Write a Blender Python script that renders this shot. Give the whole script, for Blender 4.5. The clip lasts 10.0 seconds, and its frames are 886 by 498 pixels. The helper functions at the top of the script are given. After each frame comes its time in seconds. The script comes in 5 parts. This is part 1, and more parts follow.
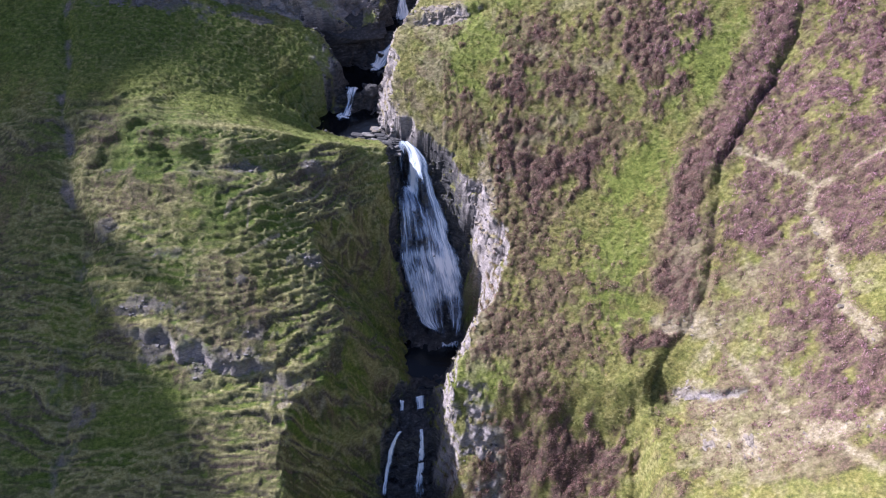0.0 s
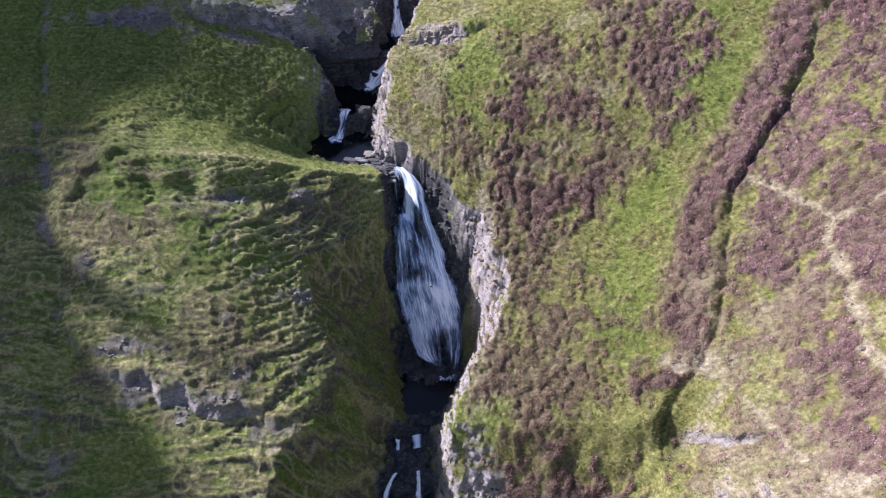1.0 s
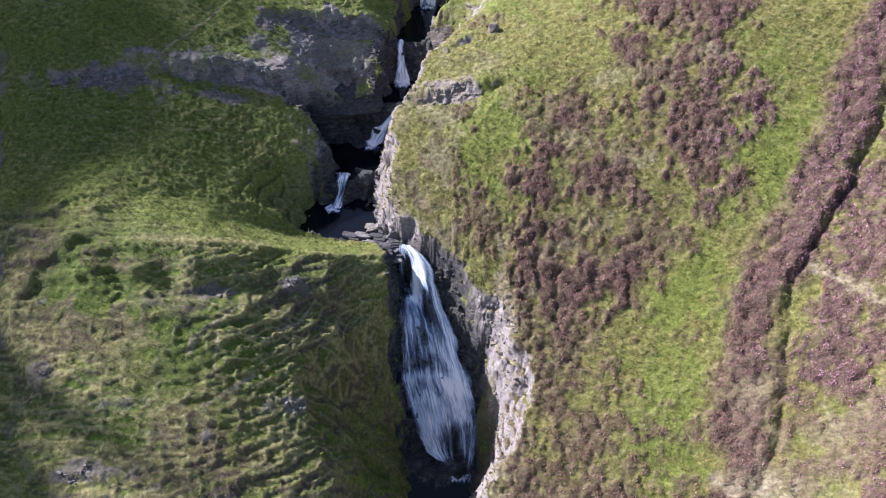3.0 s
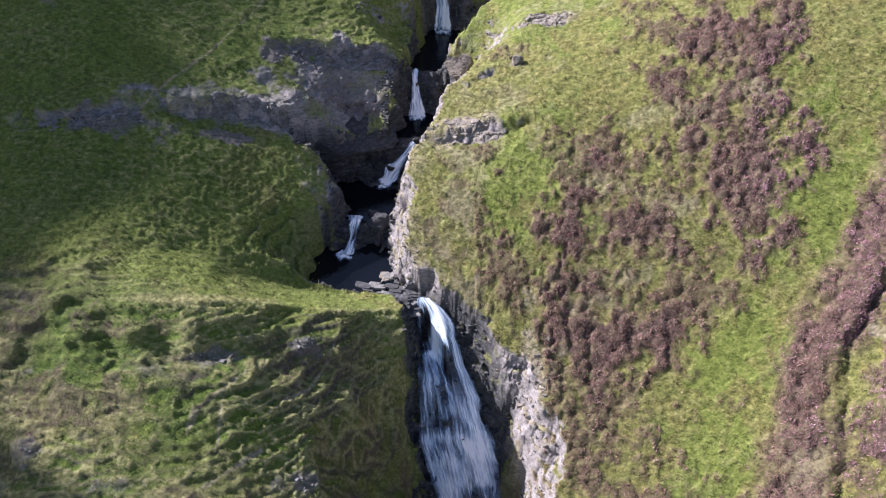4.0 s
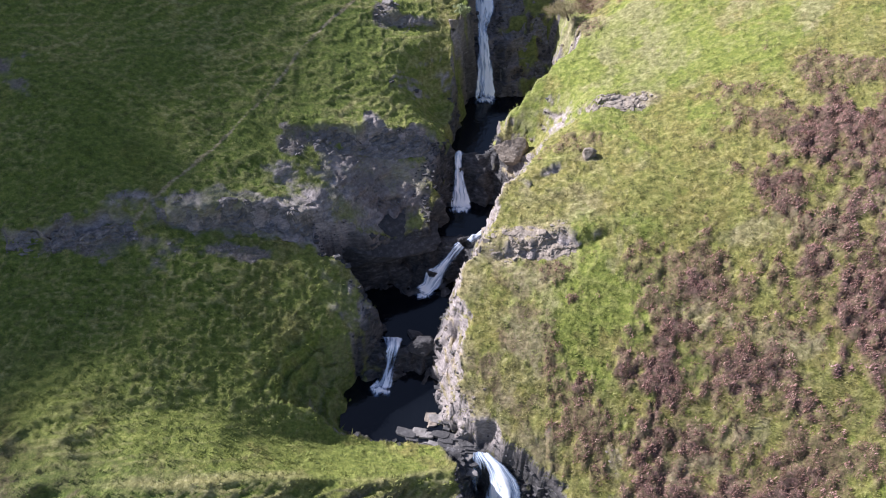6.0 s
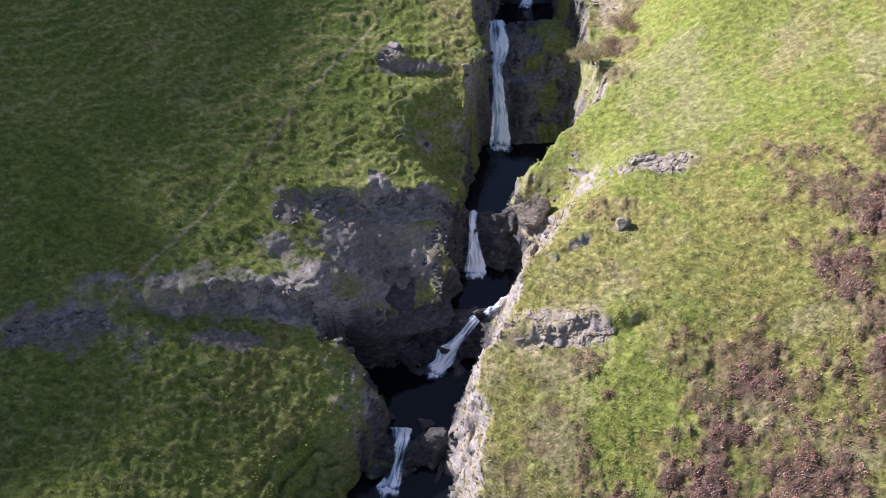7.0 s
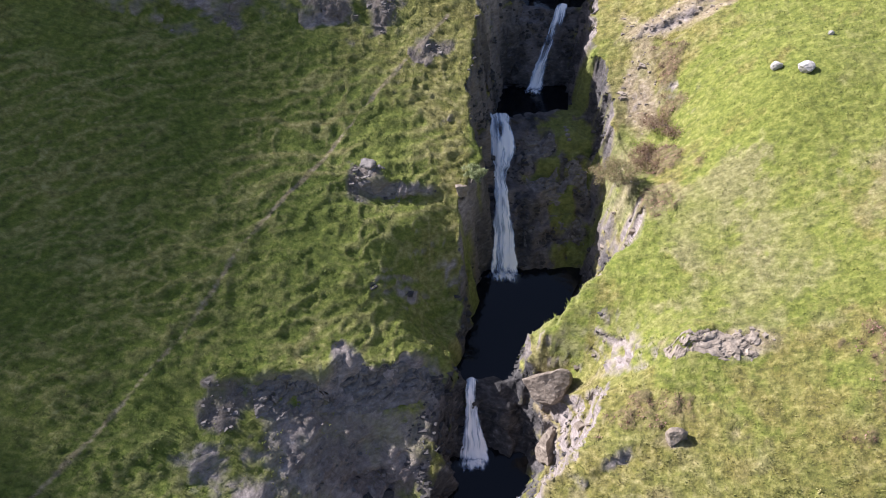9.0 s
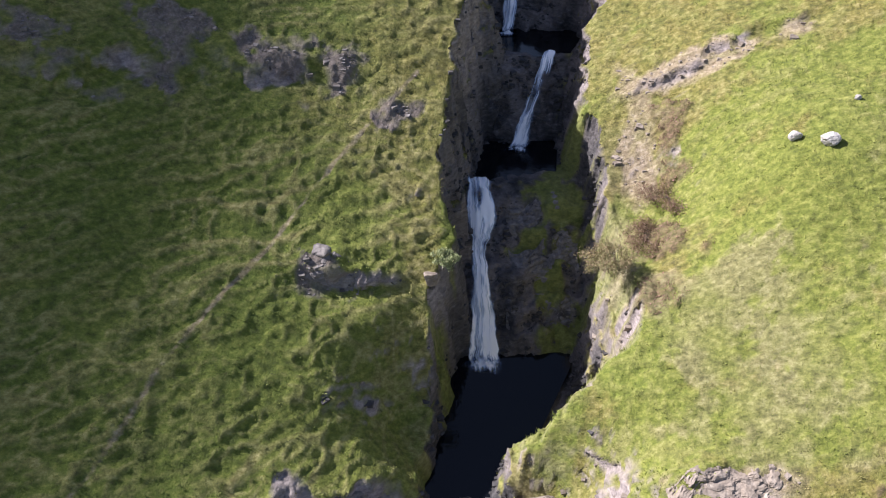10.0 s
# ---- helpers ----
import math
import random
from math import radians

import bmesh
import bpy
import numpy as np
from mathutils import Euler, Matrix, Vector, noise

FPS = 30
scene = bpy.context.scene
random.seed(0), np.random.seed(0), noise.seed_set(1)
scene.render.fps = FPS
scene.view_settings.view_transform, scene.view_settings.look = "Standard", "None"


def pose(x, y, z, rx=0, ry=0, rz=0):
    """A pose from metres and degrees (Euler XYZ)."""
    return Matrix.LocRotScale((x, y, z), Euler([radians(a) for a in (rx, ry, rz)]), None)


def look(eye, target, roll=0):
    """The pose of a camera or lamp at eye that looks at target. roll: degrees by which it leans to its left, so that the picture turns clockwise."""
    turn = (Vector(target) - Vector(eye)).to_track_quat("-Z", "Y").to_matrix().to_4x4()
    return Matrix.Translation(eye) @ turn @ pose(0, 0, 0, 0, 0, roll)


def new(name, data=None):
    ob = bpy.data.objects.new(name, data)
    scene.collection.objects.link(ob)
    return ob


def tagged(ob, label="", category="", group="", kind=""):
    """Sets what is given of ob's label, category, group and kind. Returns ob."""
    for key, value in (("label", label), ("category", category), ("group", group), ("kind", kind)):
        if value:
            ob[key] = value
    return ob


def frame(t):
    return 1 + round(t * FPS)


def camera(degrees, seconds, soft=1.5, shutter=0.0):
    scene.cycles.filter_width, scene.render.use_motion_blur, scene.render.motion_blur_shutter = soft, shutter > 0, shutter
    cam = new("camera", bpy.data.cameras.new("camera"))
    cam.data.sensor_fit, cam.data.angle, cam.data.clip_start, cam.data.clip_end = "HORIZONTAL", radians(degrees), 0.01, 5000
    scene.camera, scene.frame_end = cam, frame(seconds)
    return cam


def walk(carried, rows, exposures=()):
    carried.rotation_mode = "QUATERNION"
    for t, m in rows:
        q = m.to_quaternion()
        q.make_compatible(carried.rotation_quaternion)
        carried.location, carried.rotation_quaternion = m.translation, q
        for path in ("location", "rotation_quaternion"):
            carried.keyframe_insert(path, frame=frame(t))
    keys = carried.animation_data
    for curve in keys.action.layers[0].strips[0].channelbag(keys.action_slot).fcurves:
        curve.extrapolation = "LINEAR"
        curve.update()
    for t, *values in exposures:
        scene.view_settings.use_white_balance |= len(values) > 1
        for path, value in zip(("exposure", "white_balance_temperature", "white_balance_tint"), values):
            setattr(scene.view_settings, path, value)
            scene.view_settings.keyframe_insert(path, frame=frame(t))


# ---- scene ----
cam = camera(67.9, 10.0, soft=1.1)
METRES, EYE, TILT, LEAN, TURN = 78.0, 100.0, -43.5, 0.0, 0.0
ROWS = [
    (0.0, 0.0, 0.0, 0.0, 0.0, 0.0, 0.0),
    (0.5, 0.0018, 0.0224, 0.0218, -0.04, 0.0, 0.12),
    (1.0, 0.0034, 0.0475, 0.0464, -0.05, 0.0, 0.22),
    (1.5, 0.0035, 0.0749, 0.0737, -0.09, -0.03, 0.3),
    (2.0, 0.001, 0.1043, 0.1027, -0.09, -0.03, 0.31),
    (2.5, -0.0047, 0.1355, 0.1329, -0.11, -0.01, 0.33),
    (4.0, -0.0402, 0.2349, 0.2305, -0.18, -0.12, 0.46),
    (4.5, -0.0564, 0.2699, 0.2641, -0.2, -0.11, 0.52),
    (5.0, -0.0737, 0.3062, 0.2989, -0.25, -0.11, 0.58),
    (5.5, -0.089, 0.3442, 0.3352, -0.25, -0.09, 0.65),
    (7.0, -0.1156, 0.4631, 0.4486, -0.42, 0.21, 0.77),
    (7.5, -0.1186, 0.5043, 0.4862, -0.46, 0.3, 0.87),
    (8.0, -0.1188, 0.5456, 0.5237, -0.54, 0.42, 0.91),
    (8.5, -0.1132, 0.5897, 0.5642, -0.55, 0.48, 0.94),
    (9.0, -0.1044, 0.6311, 0.6009, -0.63, 0.61, 0.97),
    (9.5, -0.0921, 0.6715, 0.6378, -0.66, 0.69, 1.07),
    (10.0, -0.0765, 0.7102, 0.6757, -0.67, 0.78, 1.14),
]
walk(cam, [(t, pose(0, 0, EYE, TILT, LEAN, TURN) @ pose(METRES * x, METRES * y, METRES * z, 90 + pitch, roll, yaw)) for t, x, y, z, yaw, pitch, roll in ROWS],
     exposures=[(0.0, 1.18, 5380, 26), (2.5, 1.20, 5480, 23), (5.0, 1.26, 5600, 20), (8.0, 1.24, 5850, 20), (10.0, 1.16, 5950, 22)])

# ---------------------------------------------------------------- sky, sun
SUN_FROM, SUN_HEIGHT = 161.0, 36.0   # degrees: bearing from +x towards +y, height over the horizon
world = bpy.data.worlds.new("sky")
scene.world = world
world.use_nodes = True
wn = world.node_tree.nodes
sky = wn.new("ShaderNodeTexSky")
sky.sky_type, sky.sun_disc = 'NISHITA', False
sky.dust_density, sky.ozone_density = 2.0, 0.8
sky.sun_elevation, sky.sun_rotation = radians(SUN_HEIGHT), radians(90 - SUN_FROM)
wn["Background"].inputs[1].default_value = 0.062
world.node_tree.links.new(sky.outputs[0], wn["Background"].inputs[0])
sun = new("sun", bpy.data.lights.new("sun", 'SUN'))
sun.data.energy, sun.data.angle, sun.data.color = 5.0, radians(0.55), (1.0, 0.95, 0.86)
_a, _e = radians(SUN_FROM), radians(SUN_HEIGHT)
sun.matrix_world = look((math.cos(_a) * math.cos(_e) * 300, math.sin(_a) * math.cos(_e) * 300 + 80, 60 + math.sin(_e) * 300), (0, 80, 60))

# ---------------------------------------------------------------- the lie of the land
def vnoise(x, y, scale, seed):
    """Smooth value noise in -1..1 with cells of `scale` metres."""
    u, v = np.asarray(x, float) / scale + seed * 17.3, np.asarray(y, float) / scale - seed * 9.1
    i, j = np.floor(u).astype(np.int64), np.floor(v).astype(np.int64)
    fu, fv = u - i, v - j
    fu, fv = fu * fu * fu * (fu * (fu * 6 - 15) + 10), fv * fv * fv * (fv * (fv * 6 - 15) + 10)

    def h(a, b):
        n = (a * 374761393 + b * 668265263 + seed * 974634777) & 0xFFFFFFFF
        n = ((n ^ (n >> 13)) * 1274126177) & 0xFFFFFFFF
        return ((n ^ (n >> 16)) & 0xFFFF) / 32767.5 - 1.0
    a, b, c, d = h(i, j), h(i + 1, j), h(i, j + 1), h(i + 1, j + 1)
    return a + (b - a) * fu + (c - a) * fv + (a - b - c + d) * fu * fv


def fractal(x, y, scale, seed, octaves=4, fall=0.5):
    s, amp = 0.0, 1.0
    for k in range(octaves):
        s = s + amp * vnoise(x, y, scale / 2 ** k, seed + k)
        amp *= fall
    return s


# the bed of the burn: along y, its left and right edge and its height
GORGE = [(20, -9, -2, 17.0), (36, -7.6, -1.0, 22.5), (39.0, -6.8, -1.3, 25.0), (41.3, -6.3, -1.5, 30.4), (44.5, -5.4, -1.9, 31.2),
         (46.2, -4.3, -0.4, 32.75), (50, -4.2, 1.2, 32.3), (53.5, -4.4, 2.4, 32.5), (55.6, -4.7, 2.5, 33.6), (61, -5.4, 2.0, 43.0),
         (65.6, -6.0, -0.8, 51.2), (67.4, -6.6, -3.6, 53.2)]
MIDDLE = [(68.7, -7.6, -4.8, 53.65), (69.5, -14.6, -7.6, 53.2), (70.3, -15.6, -8.5, 53.1), (74, -15.4, -8.0, 53.1), (75.7, -14.0, -8.2, 53.2), (76.9, -13.2, -8.2, 55.55), (78.0, -13.0, -8.1, 55.2),
          (79.0, -12.9, -8.0, 55.1), (80.6, -13.3, -6.9, 55.1), (81.4, -16.6, -6.6, 55.1), (83.6, -16.8, -6.2, 55.1), (84.8, -12.0, -5.9, 56.9),
          (86.8, -8.4, -3.4, 59.3), (88.5, -7.2, -2.7, 58.9), (91.2, -7.0, -2.1, 58.9), (92.6, -6.6, -2.4, 60.2), (94.6, -6.5, -3.2, 62.95)]
UPPER = [(96.2, -7.0, -3.0, 62.5), (98, -5.7, -1.2, 62.5), (100, -5.4, 2.3, 62.5), (102, -5.0, 3.2, 62.5), (105.4, -4.0, 3.6, 62.5),
         (107, -3.9, 4.2, 63.8), (109.6, -4.0, 4.7, 66.6), (112.4, -3.9, 5.0, 69.2), (115, -3.8, 4.6, 70.95), (117.6, -3.0, 3.6, 70.6),
         (120.6, -1.6, 3.6, 70.7), (124.4, 0.0, 4.8, 76.25), (126, -0.6, 6.0, 75.9), (129, -0.6, 5.6, 75.9), (131.2, -0.4, 3.6, 78.5), (137, -1.0, 4.0, 84.0), (160, -1, 4, 92.0)]
BED = np.array(GORGE + MIDDLE + UPPER, float)
# how steeply its walls rise, left and right
WALLS = np.array([(20, 1.8, 3.2), (52, 1.8, 2.9), (58, 1.9, 3.0), (62, 2.6, 3.0), (64.5, 4.5, 3.0), (67.6, 5.0, 3.0), (69, 0.9, 2.4), (75, 1.3, 3.0), (77, 3.6, 3.4), (80, 5.0, 3.6), (85, 4.0, 3.2),
                  (90, 4.0, 2.2), (95, 3.4, 1.6), (98, 3.6, 2.4), (102, 5.0, 3.6), (105.2, 5.5, 3.6), (107.5, 8.0, 4.6), (114, 7.0, 4.6), (118, 4.5, 4.0), (124, 3.0, 3.0), (160, 2.0, 2.0)], float)


def bspline(table, x, y, x0, dx, y0, dy):
    """Height of a smooth surface over a coarse lattice of control heights."""
    table = np.asarray(table, float)
    u = np.clip((x - x0) / dx, 0, table.shape[1] - 3 - 1e-6)
    v = np.clip((y - y0) / dy, 0, table.shape[0] - 3 - 1e-6)
    i, j = u.astype(int), v.astype(int)

    def w(f):
        return ((1 - f) ** 3 / 6, (3 * f ** 3 - 6 * f ** 2 + 4) / 6, (-3 * f ** 3 + 3 * f ** 2 + 3 * f + 1) / 6, f ** 3 / 6)
    wu, wv = w(u - i), w(v - j)
    return sum(wu[a] * wv[b] * table[j + b, i + a] for a in range(4) for b in range(4))
LEFT_BANK = [
    [28.1, 27.1, 26.3, 26.1, 27.0, 28.7],
    [33.8, 33.8, 33.3, 32.7, 32.2, 31.1],
    [39.4, 40.1, 40.0, 40.6, 37.7, 32.8],
    [45.1, 47.7, 50.4, 50.6, 42.5, 33.4],
    [52.0, 57.1, 63.5, 59.4, 46.2, 34.6],
    [61.1, 63.0, 65.2, 58.2, 47.7, 39.0],
    [71.8, 71.7, 71.8, 65.9, 56.0, 47.2],
    [82.9, 80.1, 76.4, 71.0, 64.6, 57.8],
    [92.9, 88.0, 82.1, 74.9, 72.1, 68.5],
    [101.3, 95.1, 88.7, 82.6, 79.7, 76.7],
    [108.5, 101.9, 95.5, 89.8, 85.8, 82.7],
    [115.3, 108.8, 102.7, 97.1, 92.3, 88.0],
    [121.8, 115.8, 110.0, 104.4, 98.8, 93.4],
]
RIGHT_BANK = [
    [7.6, 16.2, 26.4, 39.1, 53.5, 69.0],
    [21.9, 26.1, 30.7, 40.1, 56.5, 73.8],
    [34.6, 36.7, 36.4, 40.9, 60.1, 77.4],
    [44.1, 44.5, 44.3, 46.4, 62.6, 77.9],
    [51.1, 49.4, 50.0, 55.6, 64.8, 76.5],
    [57.2, 59.0, 61.2, 63.9, 68.3, 76.2],
    [61.4, 65.9, 68.6, 73.2, 75.7, 79.3],
    [62.3, 66.5, 71.4, 78.8, 82.4, 85.2],
    [62.2, 68.4, 75.4, 81.4, 87.1, 92.0],
    [62.5, 70.5, 79.0, 85.2, 92.1, 98.9],
    [63.6, 73.1, 82.5, 90.4, 98.1, 106.1],
    [65.2, 75.5, 85.7, 95.2, 104.3, 113.4],
    [66.9, 77.9, 88.9, 99.8, 110.5, 121.0],
]
# a narrow ditch that cuts the slope right of the burn, and a shallow stony runnel on its left: x, y, depth, half width
DITCH = np.array([(19.5, 26, 0.8, 0.6), (21.2, 35.6, 0.7, 0.5), (22.1, 40.6, 0.6, 0.45), (24.9, 44.1, 0.25, 0.5), (27.2, 46.0, 0.2, 0.5), (28.2, 47.4, 0.32, 0.4), (28.9, 49.8, 0.4, 0.4), (29.6, 54.0, 0.4, 0.4), (30.8, 59.1, 0.36, 0.36), (32.4, 60.9, 0.3, 0.36),
                  (35.1, 64.2, 0.3, 0.36), (39.3, 69.4, 0.36, 0.4), (42.6, 75.5, 0.36, 0.4), (60, 97, 0.3, 0.5)], float)
RUNNEL = np.array([(-40, 24, 0.5, 1.3), (-38, 42, 0.8, 1.4), (-38.5, 52, 0.8, 1.3), (-42, 62, 0.6, 1.2), (-45, 76, 0.6, 1.2), (-50, 95, 0.4, 1.0)], float)


def along(line, x, y):
    """Signed distance across a line that runs along y (right is plus), its depth and half width."""
    c = np.interp(y, line[:, 1], line[:, 0])
    return x - c, np.interp(y, line[:, 1], line[:, 2]), np.interp(y, line[:, 1], line[:, 3])


def smooth_min(a, b, k):
    h = np.clip(0.5 + 0.5 * (b - a) / k, 0, 1)
    return b + (a - b) * h - k * h * (1 - h)


def bed_at(y):
    return tuple(np.interp(y, BED[:, 0], BED[:, k]) for k in (1, 2, 3))


# crags: a line on the plan, the height of the step and the stretch of slope that it gathers
CRAGS = [(-43, 77.6, -31, 80.2, 1.0, 6.0), (-31, 81.5, -15, 84.6, 1.8, 7.0), (-20, 90.6, -7, 94.0, 1.4, 7.0), (-30, 112.6, -21, 114.6, 0.9, 5.0), (-19, 116.0, -12, 115.6, 0.8, 5.0),
         (-14.5, 104.6, -9, 104.4, 1.5, 5.0), (3, 92.4, 11, 91.4, 0.7, 4.0), (-5.5, 80.3, 6, 80.3, 1.0, 5.0), (7, 117.6, 20, 118.2, 0.5, 4.0),
         (-34, 44.0, -16, 41.0, 1.4, 5.0), (24, 41.5, 31, 37.0, 0.8, 5.0), (-2, 86.5, 5, 87.2, 0.6, 4.0)]
# grassy brows, in the same terms
BROWS = [(-38, 57.0, -33, 61.6, 0.7, 8.0)]


def crag_steps(x, y):
    """Change of height by the crags, and how much of a place is crag face."""
    dz, face = 0.0 * x, 0.0 * x
    for k, (x0, y0, x1, y1, h, reach) in enumerate(CRAGS + BROWS):
        n = math.hypot(x1 - x0, y1 - y0)
        u = ((x - x0) * (x1 - x0) + (y - y0) * (y1 - y0)) / n ** 2
        v = ((y - y0) * (x1 - x0) - (x - x0) * (y1 - y0)) / n + (1.0 if k < len(CRAGS) else 0.7) * fractal(x, y, 4.5, 201 + k, 3, 0.55)
        ends = np.clip(np.minimum(u, 1 - u) * n / 4 + 0.3 + 0.25 * vnoise(x, y, 3, 231 + k), 0, 1)
        s = np.clip(v / 0.9 + 0.5, 0, 1)
        dz = dz + ends * h * (s * s * (3 - 2 * s) - np.clip(v / reach + 0.5, 0, 1))
        if k < len(CRAGS):
            face = np.maximum(face, ends * np.clip(1.4 - np.abs(v + 0.3) / 0.55, 0, 1))
    return dz, face


# the brow of the shelf left of the long waterfall: x, y, height, and the fall of the ground behind it
SHELF = np.array([(-34, 61.5, 60.6, 0.3), (-28, 62.4, 59.9, 0.25), (-23.5, 62.8, 59.2, 0.05), (-19.3, 63.8, 58.0, -0.32), (-16.1, 64.1, 56.9, -0.5), (-12.2, 64.2, 56.0, -0.55), (-9.2, 65.6, 54.6, -0.35), (-6.4, 66.6, 53.9, -0.2)], float)


def shelf(x, y, bank):
    """The bank with its grassy shelf, and how much of a place lies on it."""
    cy, cz, back = (np.interp(x, SHELF[:, 0], SHELF[:, k]) for k in (1, 2, 3))
    v = y - cy + 0.3 * vnoise(x, y, 2.2, 263)
    level = cz + np.where(v > 0, back * np.minimum(v, 4.0), np.where(v > -2.2, 0.55 * v, -1.21 + 0.98 * (v + 2.2)))
    span = np.clip((x + 34) / 4, 0, 1) * np.clip((-5.2 - x) / 1.2, 0, 1)
    w = span * np.clip(1.0 - np.maximum(np.abs(v - 0.5) - 3.0, 0) / 3.5, 0, 1)
    w = w * w * (3 - 2 * w)
    return bank + w * (level - bank), span * np.clip(v / 0.5 + 0.6, 0, 1) * np.clip((6.0 - v) / 2, 0, 1), span * np.clip(1.2 - np.abs(v - 0.2) / 0.45, 0, 1)


def terraces(x, y, z, flat):
    """Sheep-trodden steps along the contours: change of height, how much of a place is a step's lip, and how much its riser."""
    dz, lip, riser = 0.0, 0.0, 0.0
    side = np.where(x < -6, np.interp(y, (64, 70, 84, 92), (1.0, 0.3, 0.35, 0.9)), 0.4) * (1 - 0.9 * flat)
    for k, (rise, wander, amount) in enumerate(((1.3, 0.9, 0.32), (0.62, 0.8, 0.15))):
        p = z / rise + wander * fractal(x * 0.4, y * 0.8, 3.6 * rise, 251 + 5 * k, 3, 0.5) + 0.07 * vnoise(x, y, 0.9 * rise, 271 + k)
        f = p - np.floor(p)
        saw = np.where(f < 0.24, f / 0.24, (1 - f) / 0.76) - 0.5
        strong = np.clip(np.where((x < -6) & (y < 65), 0.75, 0.5) + 0.8 * vnoise(x * 0.6, y, 6.0 * rise, 257 + k), 0, 1)
        amount = amount * np.where((x < -3) & (y > 76), (0.25, 0.85)[k], 1.0)
        dz = dz + amount * saw * strong * side * np.where(x < -6, np.interp(y, (64, 68, 86, 94), (1.0, 0.55, 0.55, 0.8)), 0.6)
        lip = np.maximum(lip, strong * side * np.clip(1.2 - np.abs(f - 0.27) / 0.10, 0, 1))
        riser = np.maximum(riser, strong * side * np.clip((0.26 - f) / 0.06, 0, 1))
    return dz, lip, riser


# local rises and hollows of the banks: x, y, reach along x and y, height
MOUNDS = [(7.8, 110.0, 4.0, 5.5, -2.8), (17.0, 108.0, 4.5, 5.0, 1.2), (5.6, 91.8, 2.6, 2.0, 0.9), (0.0, 93.6, 4.0, 2.6, -4.6), (-12.5, 86.8, 2.6, 2.4, -2.6), (24.5, 39.5, 3.0, 4.0, -2.0), (38.5, 68, 3, 4, -1.4), (40.5, 59.5, 3, 4, 1.4),
          (-7.6, 98.6, 2.4, 3.0, -2.9)]


